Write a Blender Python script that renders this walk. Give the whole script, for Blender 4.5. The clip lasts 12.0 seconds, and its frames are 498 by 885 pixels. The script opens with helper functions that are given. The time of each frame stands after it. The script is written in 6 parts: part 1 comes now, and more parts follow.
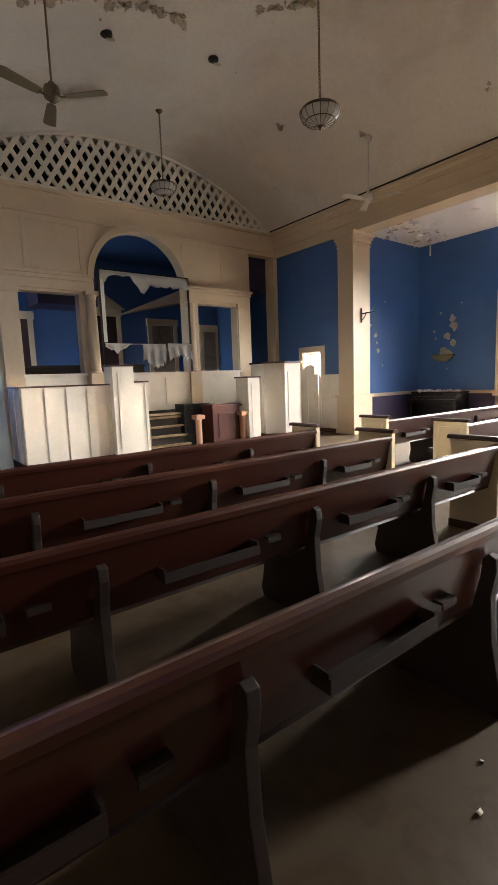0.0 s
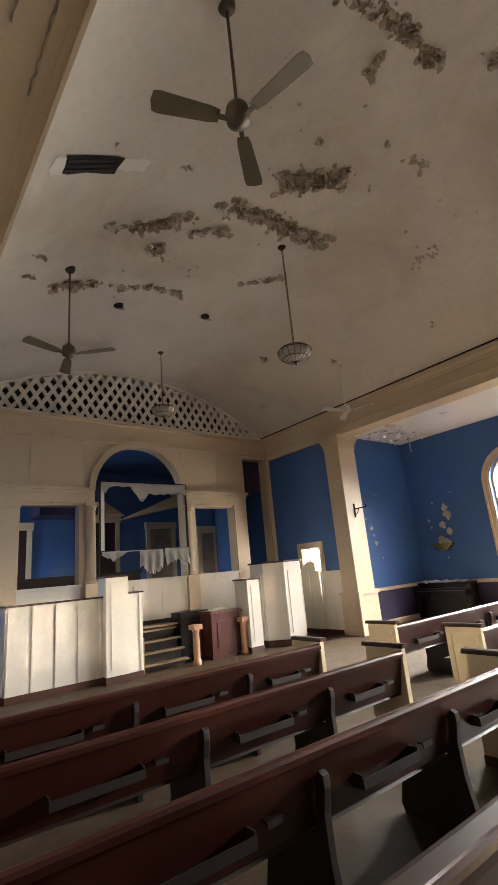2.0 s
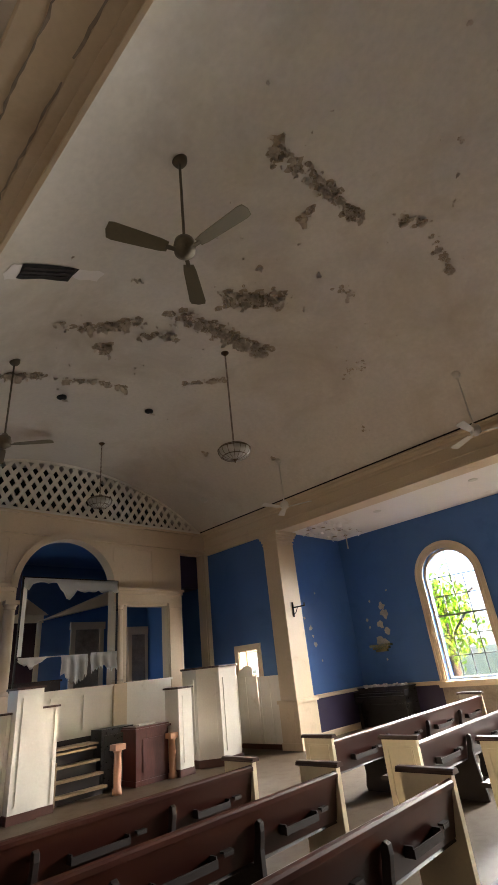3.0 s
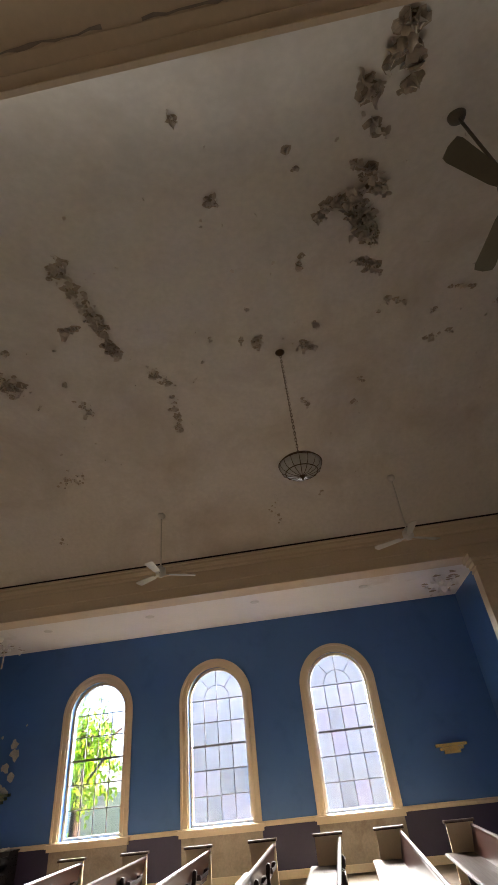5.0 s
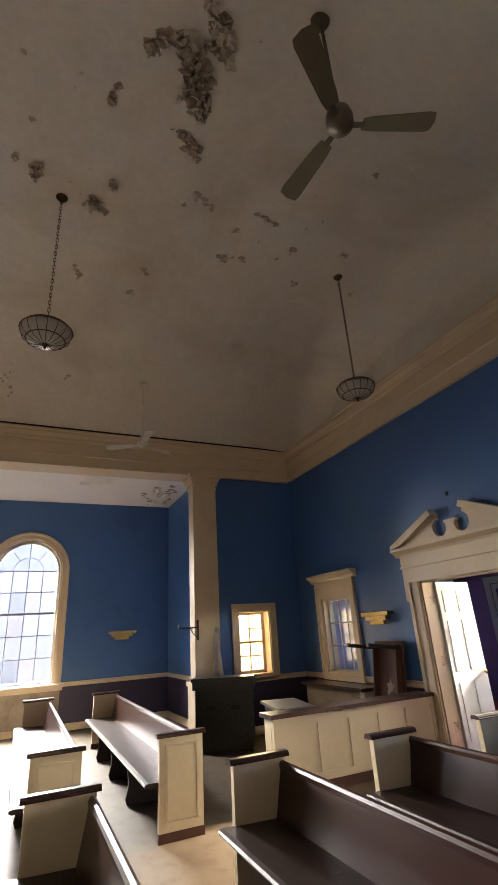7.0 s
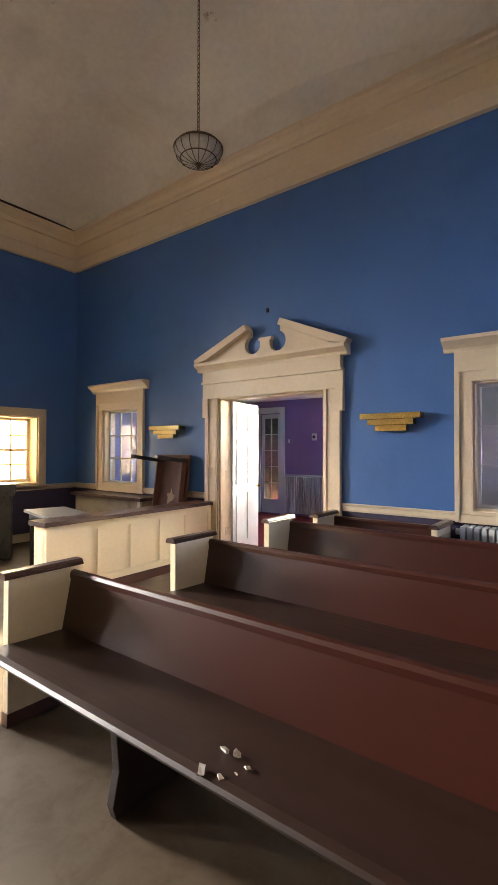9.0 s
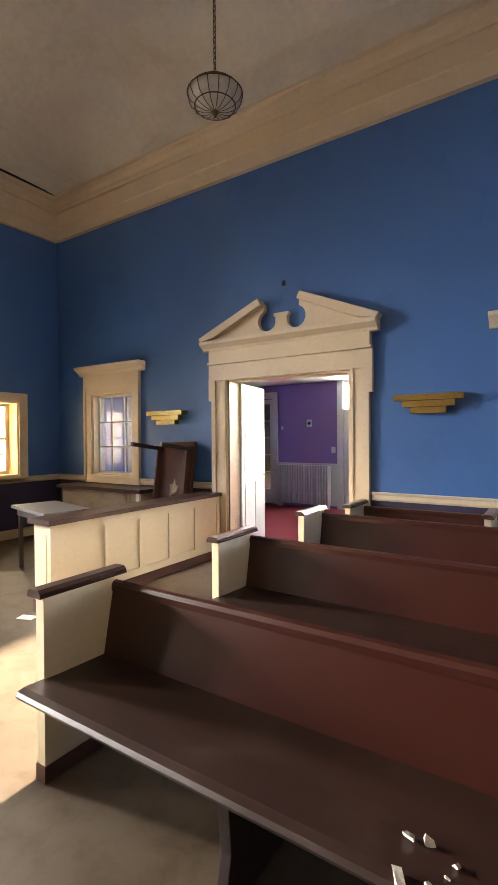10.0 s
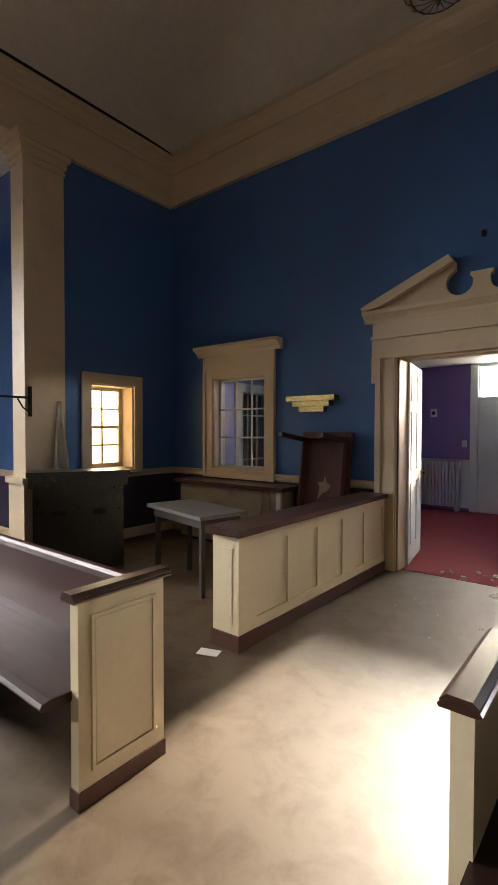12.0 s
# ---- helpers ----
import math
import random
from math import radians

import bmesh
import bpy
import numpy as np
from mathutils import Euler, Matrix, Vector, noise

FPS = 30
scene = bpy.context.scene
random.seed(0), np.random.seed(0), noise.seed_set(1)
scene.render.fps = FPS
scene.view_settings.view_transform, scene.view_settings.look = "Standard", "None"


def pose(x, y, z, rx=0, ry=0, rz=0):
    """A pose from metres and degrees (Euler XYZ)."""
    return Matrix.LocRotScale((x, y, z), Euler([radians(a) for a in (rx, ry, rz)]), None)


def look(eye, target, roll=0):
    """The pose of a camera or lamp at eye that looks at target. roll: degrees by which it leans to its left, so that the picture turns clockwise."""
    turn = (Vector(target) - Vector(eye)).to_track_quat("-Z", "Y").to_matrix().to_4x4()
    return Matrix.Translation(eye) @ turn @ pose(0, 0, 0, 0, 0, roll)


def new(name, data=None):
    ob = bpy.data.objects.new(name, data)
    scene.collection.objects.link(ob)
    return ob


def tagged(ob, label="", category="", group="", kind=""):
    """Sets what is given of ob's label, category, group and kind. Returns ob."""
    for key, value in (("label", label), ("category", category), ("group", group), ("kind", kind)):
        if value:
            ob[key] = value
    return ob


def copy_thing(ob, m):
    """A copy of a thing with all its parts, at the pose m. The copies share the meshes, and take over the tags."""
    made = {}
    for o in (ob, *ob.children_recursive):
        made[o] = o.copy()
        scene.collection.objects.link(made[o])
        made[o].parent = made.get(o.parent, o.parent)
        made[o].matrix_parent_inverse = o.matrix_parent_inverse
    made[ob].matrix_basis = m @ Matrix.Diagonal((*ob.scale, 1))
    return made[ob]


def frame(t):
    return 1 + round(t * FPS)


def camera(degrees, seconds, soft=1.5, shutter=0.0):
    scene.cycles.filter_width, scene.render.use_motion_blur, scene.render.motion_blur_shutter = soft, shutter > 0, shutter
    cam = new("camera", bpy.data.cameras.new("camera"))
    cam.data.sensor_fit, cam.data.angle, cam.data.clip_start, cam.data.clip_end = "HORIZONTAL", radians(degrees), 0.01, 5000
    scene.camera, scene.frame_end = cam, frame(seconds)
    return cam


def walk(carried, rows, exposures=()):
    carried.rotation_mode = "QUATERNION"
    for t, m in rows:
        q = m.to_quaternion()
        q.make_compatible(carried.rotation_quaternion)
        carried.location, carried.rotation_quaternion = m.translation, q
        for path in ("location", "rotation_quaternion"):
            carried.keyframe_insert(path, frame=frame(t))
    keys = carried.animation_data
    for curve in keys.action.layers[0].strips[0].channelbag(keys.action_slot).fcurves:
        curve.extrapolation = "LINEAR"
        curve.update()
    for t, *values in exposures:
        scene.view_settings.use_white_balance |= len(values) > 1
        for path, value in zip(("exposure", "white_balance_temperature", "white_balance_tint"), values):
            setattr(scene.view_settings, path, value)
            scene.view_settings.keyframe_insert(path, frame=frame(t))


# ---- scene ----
cam = camera(55.5, 12.0)
PATH = [
    (0, (0.546, -0.286, 1.435), (1.748, 1.29, 1.173), -2.1),
    (0.5, (0.565, -0.284, 1.476), (1.67, 1.38, 1.364), -2.6),
    (1, (0.586, -0.295, 1.533), (1.699, 1.363, 1.64), -3.4),
    (1.5, (0.587, -0.312, 1.593), (1.739, 1.293, 1.908), -4.2),
    (2, (0.615, -0.355, 1.666), (1.822, 1.152, 2.189), -5.2),
    (2.5, (0.604, -0.405, 1.674), (1.854, 0.991, 2.373), -5.9),
    (2.7, (0.602, -0.419, 1.689), (1.876, 0.916, 2.461), -6.3),
    (4.3, (0.532, -0.946, 1.848), (2.091, -0.354, 2.954), -6.0),
    (4.5, (0.529, -0.949, 1.855), (2.119, -0.489, 2.978), -6.2),
    (5, (0.483, -0.944, 1.827), (2.12, -0.789, 2.965), -6.5),
    (5.5, (0.496, -0.937, 1.819), (2.147, -1.013, 2.945), -6.0),
    (6, (0.509, -0.955, 1.833), (2.175, -1.229, 2.904), -4.6),
    (6.5, (0.61, -1.02, 1.799), (2.298, -1.528, 2.743), -3.6),
    (7, (0.797, -1.136, 1.755), (2.474, -1.937, 2.494), -3.7),
    (7.5, (1.01, -1.201, 1.701), (2.59, -2.329, 2.183), -3.5),
    (7.7, (1.089, -1.233, 1.701), (2.619, -2.457, 2.105), -3.0),
    (9.3, (2.173, -1.381, 1.561), (3.341, -3.005, 1.553), 0.1),
    (9.5, (2.318, -1.384, 1.566), (3.462, -3.025, 1.549), -0.1),
    (10, (2.742, -1.431, 1.538), (3.84, -3.103, 1.518), -0.4),
    (10.5, (3.175, -1.413, 1.536), (4.24, -3.106, 1.52), -0.7),
    (11, (3.586, -1.429, 1.532), (4.659, -3.116, 1.523), -0.9),
    (11.5, (4.016, -1.482, 1.528), (5.151, -3.128, 1.504), -0.6),
    (12, (4.385, -1.473, 1.507), (5.639, -3.031, 1.456), 0.1),
]
EXPOSURES = [(0, 6.15), (1, 6.3), (2.7, 5.88), (4.5, 5.55), (7, 5.9), (7.6, 6.25), (9.5, 6.9), (10.5, 6.9), (11.5, 6.1), (12, 5.35)]
walk(cam, [(t, look(eye, target, roll)) for t, eye, target, roll in PATH],
     exposures=EXPOSURES)

# ---- light ----
world = bpy.data.worlds.new("sky")
world.use_nodes = True
wn = world.node_tree.nodes
sky = wn.new("ShaderNodeTexSky")
sky.sky_type = "NISHITA"
sky.sun_disc = False
sky.sun_elevation = radians(17.2)
sky.sun_rotation = radians(180.0)
sky.air_density = 0.6
sky.dust_density = 1.8
wn["Background"].inputs["Strength"].default_value = 0.15
world.node_tree.links.new(sky.outputs["Color"], wn["Background"].inputs["Color"])
scene.world = world
sun = new("sun", bpy.data.lights.new("sun", "SUN"))
sun.data.energy = 1.15
sun.data.angle = radians(3.5)
sun.data.color = (1.0, 0.9, 0.74)
sun.matrix_world = look((0.42, -10.0, 3.1), (0, 0, 0))



def daylight(name, x, y, z, w, h, power, way, colour=(1.0, 0.955, 0.88), spread=180):
    """The sky's light in a window's opening."""
    d = new(name, bpy.data.lights.new(name, "AREA"))
    d.data.shape, d.data.size, d.data.size_y = "RECTANGLE", w, h
    d.data.energy, d.data.color = power, colour
    d.data.spread = radians(spread)
    d.matrix_world = look((x, y, z), (x + way[0], y + way[1], z + way[2]))
    return d


for wy in (4.75, 1.78, -1.18):
    daylight("window_daylight", 14.55, wy, 3.5, 1.6, 3.0, 47.0, (-1, 0, -1.1), spread=122)
daylight("side_window_daylight", 10.27, -5.32, 1.55, 0.72, 1.2, 0.45, (-1, 0, -0.3), (1.0, 0.84, 0.62))
daylight("side_window_daylight", 10.27, 8.96, 1.55, 0.72, 1.2, 6.0, (-1, 0, -0.3))
daylight("choir_window_daylight", 0.72, 11.2, 2.0, 0.8, 1.6, 0.35, (1, 0, -0.2), (0.95, 0.97, 1.0))
daylight("choir_window_daylight", 0.72, 12.55, 2.4, 0.8, 1.6, 0.7, (1, 0, -0.2), (0.95, 0.97, 1.0))
# lamp at an unseen west window, added to brighten the vestibule's east wall
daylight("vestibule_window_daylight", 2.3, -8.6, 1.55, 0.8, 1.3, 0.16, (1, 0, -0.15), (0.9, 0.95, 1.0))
daylight("transom_daylight", 5.5, -11.0, 2.41, 2.0, 0.5, 0.22, (0, 1, -0.25), (0.92, 0.96, 1.0))


# ---- materials ----
def ramp(nt, fac, stops):
    n = nt.nodes.new("ShaderNodeValToRGB")
    while len(n.color_ramp.elements) < len(stops):
        n.color_ramp.elements.new(0.5)
    for e, (p, c) in zip(n.color_ramp.elements, stops):
        e.position, e.color = p, (*c, 1)
    nt.links.new(fac, n.inputs["Fac"])
    return n.outputs["Color"]


def noise_tex(nt, vec, scale, detail=4.0, rough=0.55, distort=0.0):
    n = nt.nodes.new("ShaderNodeTexNoise")
    n.inputs["Scale"].default_value = scale
    n.inputs["Detail"].default_value = detail
    n.inputs["Roughness"].default_value = rough
    n.inputs["Distortion"].default_value = distort
    nt.links.new(vec, n.inputs["Vector"])
    return n.outputs["Fac"]


def mix(nt, fac, a, b, kind="MIX"):
    n = nt.nodes.new("ShaderNodeMix")
    n.data_type, n.blend_type = "RGBA", kind
    for sock, v in ((0, fac), (6, a), (7, b)):
        if isinstance(v, bpy.types.NodeSocket):
            nt.links.new(v, n.inputs[sock])
        elif sock == 0:
            n.inputs[0].default_value = v
        else:
            n.inputs[sock].default_value = (*v, 1)
    return n.outputs[2]


def tone(c, k):
    return tuple(min(1.0, v * k) for v in c)


def material(name, base, rough=0.6, metal=0.0, var=0.12, scale=1.2, fine=30.0, bump=0.08, stretch=(1, 1, 1),
             stain=None, stain_at=0.62, stain_scale=1.5, stain_soft=0.12, coat=0.0, rough_var=0.12, glow=0.0):
    """A painted, wooden, metal or stone surface: two scales of variation, optional stains, fine relief."""
    m = bpy.data.materials.new(name)
    m.use_nodes = True
    nt = m.node_tree
    b = nt.nodes["Principled BSDF"]
    geo = nt.nodes.new("ShaderNodeNewGeometry")
    mp = nt.nodes.new("ShaderNodeMapping")
    mp.inputs["Scale"].default_value = stretch
    nt.links.new(geo.outputs["Position"], mp.inputs["Vector"])
    v = mp.outputs["Vector"]
    big = noise_tex(nt, v, scale)
    small = noise_tex(nt, v, fine, 3.0)
    col = ramp(nt, big, [(0.3, tone(base, 1 - var)), (0.7, tone(base, 1 + var))])
    col = mix(nt, 0.5, col, ramp(nt, small, [(0.3, tone(base, 1 - var)), (0.7, tone(base, 1 + var))]))
    if stain:
        s = noise_tex(nt, geo.outputs["Position"], stain_scale, 8.0, 0.65, 0.4)
        mask = ramp(nt, s, [(stain_at - stain_soft, (0, 0, 0)), (stain_at + stain_soft, (1, 1, 1))])
        col = mix(nt, mask, col, stain)
    nt.links.new(col, b.inputs["Base Color"])
    rr = ramp(nt, small, [(0.3, (rough * (1 - rough_var),) * 3), (0.7, (min(1, rough * (1 + rough_var)),) * 3)])
    nt.links.new(rr, b.inputs["Roughness"])
    b.inputs["Metallic"].default_value = metal
    b.inputs["Coat Weight"].default_value = coat
    b.inputs["Coat Roughness"].default_value = 0.2
    if glow:
        b.inputs["Emission Strength"].default_value = glow
        nt.links.new(col, b.inputs["Emission Color"])
    if bump:
        bp = nt.nodes.new("ShaderNodeBump")
        bp.inputs["Strength"].default_value = bump
        bp.inputs["Distance"].default_value = 0.01
        nt.links.new(small, bp.inputs["Height"])
        nt.links.new(bp.outputs["Normal"], b.inputs["Normal"])
    return m


BLUE = material("blue_paint", (0.050, 0.131, 0.347), 0.42, var=0.10, scale=0.7, fine=60, bump=0.06, stain=(0.034, 0.105, 0.28), stain_at=0.66)
CREAM = material("cream_paint", (0.62, 0.50, 0.35), 0.5, var=0.07, scale=1.1, fine=25, bump=0.08, stain=(0.42, 0.32, 0.21), stain_at=0.72, stain_scale=1.3)
WHITE = material("white_paint", (0.74, 0.70, 0.62), 0.45, var=0.06, scale=1.5, fine=30, bump=0.06, stain=(0.50, 0.43, 0.32), stain_at=0.74, stain_scale=2.2)
IVORY = material("ivory_pew_paint", (0.70, 0.60, 0.42), 0.4, var=0.06, scale=1.5, fine=30, bump=0.06, stain=(0.45, 0.36, 0.24), stain_at=0.76, stain_scale=3.0)
PLASTER = material("vault_plaster", (0.65, 0.608, 0.54), 0.45, var=0.10, scale=0.5, fine=14, bump=0.03, stain=(0.46, 0.40, 0.32), stain_at=0.62, stain_scale=0.5, stain_soft=0.15)
CEILING = material("white_ceiling_paint", (0.78, 0.75, 0.72), 0.6, var=0.05, scale=0.8, fine=20, bump=0.1, stain=(0.5, 0.42, 0.34), stain_at=0.72, stain_scale=0.9)
FLAKE = material("peeled_paint", (0.55, 0.49, 0.41), 0.8, var=0.22, scale=6, fine=30, bump=0.2)
BARE = material("bare_plaster", (0.35, 0.285, 0.21), 0.9, var=0.3, scale=5, fine=40, bump=0.4)
DADO = material("dark_purple_dado", (0.032, 0.023, 0.062), 0.5, var=0.2, scale=1.5, fine=30, bump=0.06)
PEW = material("dark_cherry_wood", (0.040, 0.0098, 0.0062), 0.29, var=0.06, scale=0.8, fine=9, bump=0.0, stretch=(0.5, 3, 3), coat=0.3, rough_var=0.0)
SEAT = material("worn_seat_wood", (0.023, 0.0088, 0.0056), 0.42, var=0.22, scale=1.2, fine=5, bump=0.01, stretch=(0.35, 9, 9), coat=0.05, rough_var=0.08, stain=(0.042, 0.024, 0.017), stain_at=0.66, stain_scale=2.0)
DARKWOOD = material("black_brown_wood", (0.016, 0.008, 0.0065), 0.55, var=0.3, scale=3, fine=15, bump=0.06, stretch=(1, 1, 4))
CAPWOOD = material("dark_cap_wood", (0.05, 0.022, 0.017), 0.33, var=0.4, scale=3, fine=20, bump=0.08, stretch=(4, 1, 4), coat=0.3, stain=(0.20, 0.16, 0.12), stain_at=0.72, stain_scale=8)
MAHOGANY = material("red_mahogany", (0.085, 0.024, 0.017), 0.35, var=0.3, scale=3, fine=12, bump=0.05, stretch=(5, 5, 0.7), coat=0.2)
TANWOOD = material("tan_plain_wood", (0.25, 0.165, 0.09), 0.55, var=0.25, scale=3, fine=14, bump=0.1, stretch=(5, 5, 0.7))
SALMON = material("pinkish_turned_wood", (0.52, 0.28, 0.17), 0.45, var=0.12, scale=3, fine=20, bump=0.05, stretch=(4, 4, 0.8))
BLACK = material("black_lacquer", (0.012, 0.011, 0.011), 0.3, var=0.3, scale=3, fine=25, bump=0.04)
FLOOR = material("worn_linoleum", (0.082, 0.056, 0.032), 0.55, var=0.22, scale=1.6, fine=120, bump=0.006, stain=(0.054, 0.029, 0.011), stain_at=0.55, stain_scale=5.0, stain_soft=0.10, rough_var=0.1)
CARPET = material("red_carpet", (0.26, 0.03, 0.045), 0.95, var=0.15, scale=2, fine=160, bump=0.5)
PURPLE = material("purple_paint", (0.22, 0.135, 0.34), 0.5, var=0.06, scale=1, fine=40, bump=0.05)
TRIMWHITE = material("white_trim_paint", (0.60, 0.61, 0.60), 0.8, var=0.05, scale=2, fine=30, bump=0.05)
IRON = material("black_iron", (0.02, 0.02, 0.02), 0.5, metal=0.6, var=0.3, scale=5, fine=60, bump=0.1)
BRONZE = material("aged_bronze", (0.10, 0.065, 0.035), 0.45, metal=0.9, var=0.3, scale=6, fine=60, bump=0.1)
BRASS = material("polished_brass", (0.62, 0.42, 0.14), 0.24, metal=1.0, var=0.15, scale=4, fine=40, bump=0.03)
FANBLADE = material("olive_grey_fan_paint", (0.13, 0.11, 0.065), 0.6, var=0.15, scale=3, fine=30, bump=0.05)
FANWHITE = material("dusty_white_fan_paint", (0.62, 0.60, 0.55), 0.5, var=0.1, scale=3, fine=30, bump=0.05)
FANMETAL = material("brushed_fan_metal", (0.14, 0.12, 0.09), 0.55, metal=0.7, var=0.2, scale=5, fine=40, bump=0.05)
RADIATOR = material("grey_radiator_paint", (0.52, 0.53, 0.54), 0.45, var=0.1, scale=4, fine=30, bump=0.1)
FABRIC = material("torn_white_fabric", (0.78, 0.76, 0.70), 0.85, var=0.08, scale=5, fine=120, bump=0.1)
PAPER = material("white_paper", (0.75, 0.73, 0.68), 0.8, var=0.08, scale=8, fine=60, bump=0.1)
RUBBLE = material("plaster_crumbs", (0.70, 0.66, 0.60), 0.9, var=0.2, scale=10, fine=60, bump=0.3)
BASEWOOD = material("red_brown_base", (0.078, 0.028, 0.019), 0.5, var=0.25, scale=4, fine=25, bump=0.08)
BOARDBLUE = material("pale_blue_board", (0.42, 0.50, 0.58), 0.6, var=0.12, scale=3, fine=30, bump=0.1)
MOUNTGREY = material("dirty_grey_panel", (0.30, 0.25, 0.20), 0.6, var=0.2, scale=2.5, fine=25, bump=0.1, stain=(0.16, 0.12, 0.09), stain_at=0.6, stain_scale=2)
SASH = material("ivory_sash_paint", (0.62, 0.53, 0.38), 0.5, var=0.1, scale=3, fine=30, bump=0.08)
# bars stand against daylight: their backlit darkness is put into the colour
BACKLITBAR = material("backlit_glazing_bars", (0.15, 0.14, 0.145), 0.5, var=0.15, scale=3, fine=40, bump=0.05)
# near-black: the shade of loft, holes and gap is put into this colour
VOIDSHADE = material("near_black_shade", (0.012, 0.011, 0.011), 0.9, var=0.3, scale=2, fine=20, bump=0.1)


def glass(name, tint=(1, 1, 1), rough=0.0, clear=0.85):
    """Window glass: a clear pane with a real gloss, or a milky one."""
    m = bpy.data.materials.new(name)
    m.use_nodes = True
    nt = m.node_tree
    nt.nodes.clear()
    out = nt.nodes.new("ShaderNodeOutputMaterial")
    tr = nt.nodes.new("ShaderNodeBsdfTransparent")
    info = nt.nodes.new("ShaderNodeObjectInfo")
    shade = ramp(nt, info.outputs["Random"], [(0.0, tone(tint, 0.88)), (0.5, tint), (1.0, (tint[0], tint[1] * 0.96, tint[2] * 1.01))])
    nt.links.new(shade, tr.inputs["Color"])
    gl = nt.nodes.new("ShaderNodeBsdfGlossy")
    gl.inputs["Roughness"].default_value = max(rough, 0.02)
    lw = nt.nodes.new("ShaderNodeLayerWeight")
    lw.inputs["Blend"].default_value = 0.5
    fr = nt.nodes.new("ShaderNodeMapRange")
    sharp = nt.nodes.new("ShaderNodeMath")
    sharp.operation = "POWER"
    sharp.inputs[1].default_value = 4.0
    nt.links.new(lw.outputs["Facing"], sharp.inputs[0])
    nt.links.new(sharp.outputs[0], fr.inputs["Value"])
    fr.inputs["To Min"].default_value = 0.03
    fr.inputs["To Max"].default_value = 0.8
    mx = nt.nodes.new("ShaderNodeMixShader")
    nt.links.new(fr.outputs[0], mx.inputs[0])
    nt.links.new(tr.outputs[0], mx.inputs[1])
    nt.links.new(gl.outputs[0], mx.inputs[2])
    last = mx.outputs[0]
    if clear < 1:
        tl = nt.nodes.new("ShaderNodeBsdfTranslucent")
        tl.inputs["Color"].default_value = (*tint, 1)
        m2 = nt.nodes.new("ShaderNodeMixShader")
        m2.inputs[0].default_value = 1 - clear
        nt.links.new(last, m2.inputs[1])
        nt.links.new(tl.outputs[0], m2.inputs[2])
        last = m2.outputs[0]
    nt.links.new(last, out.inputs["Surface"])
    return m


# grey tint holds down how bright the outdoors shows through the panes
PANE = glass("dimmed_grey_glass", (0.46, 0.445, 0.46), 0.05, 1.0)
AMBER = glass("amber_frosted_glass", (0.86, 0.74, 0.52), 0.2, 0.8)
INNER = glass("interior_window_glass", (0.95, 0.97, 1.0), 0.02, 1.0)
# dark tint cuts the sky's light through the added west window
DIMMING = glass("dimming_vestibule_glass", (0.24, 0.25, 0.27), 0.1, 1.0)
MILK = glass("frosted_transom_glass", (0.85, 0.85, 0.83), 0.1, 0.95)


# ---- building helpers ----
def box(bm, x0, y0, z0, x1, y1, z1, m=None):
    c = [(x, y, z) for x in (x0, x1) for y in (y0, y1) for z in (z0, z1)]
    v = [bm.verts.new(m @ Vector(p) if m else p) for p in c]
    for f in ((0, 1, 3, 2), (4, 6, 7, 5), (0, 4, 5, 1), (2, 3, 7, 6), (0, 2, 6, 4), (1, 5, 7, 3)):
        bm.faces.new([v[i] for i in f])
    return v


def boxes(*rows, m=None):
    bm = bmesh.new()
    for r in rows:
        box(bm, *r, m=m)
    return bm


def plate(loops, m, depth):
    """A flat plate: first loop its outline, the rest its holes, in (u, v); m lays (u, v, w) into the world; depth along w."""
    bm = bmesh.new()
    edges = []
    for lp in loops:
        vs = [bm.verts.new((u, v, 0)) for u, v in lp]
        edges += [bm.edges.new((vs[i], vs[(i + 1) % len(vs)])) for i in range(len(vs))]
    bmesh.ops.triangle_fill(bm, use_beauty=True, use_dissolve=True, edges=edges)
    ret = bmesh.ops.extrude_face_region(bm, geom=list(bm.faces))
    bmesh.ops.translate(bm, vec=(0, 0, depth), verts=[g for g in ret["geom"] if isinstance(g, bmesh.types.BMVert)])
    bmesh.ops.transform(bm, matrix=m, verts=bm.verts)
    bmesh.ops.recalc_face_normals(bm, faces=bm.faces)
    return bm


def sweep(profile, a, b, up=(0, 0, 1)):
    """A moulding: profile points (out, height) carried from a to b; out is to the left of the way from a to b."""
    a, b = Vector(a), Vector(b)
    way = (b - a).normalized()
    out = Vector(up).cross(way)
    bm = bmesh.new()
    r0 = [bm.verts.new(a + out * o + Vector(up) * h) for o, h in profile]
    r1 = [bm.verts.new(b + out * o + Vector(up) * h) for o, h in profile]
    n = len(profile)
    for i in range(n):
        bm.faces.new((r0[i], r0[(i + 1) % n], r1[(i + 1) % n], r1[i]))
    bm.faces.new(r0)
    bm.faces.new(r1[::-1])
    bmesh.ops.recalc_face_normals(bm, faces=bm.faces)
    return bm


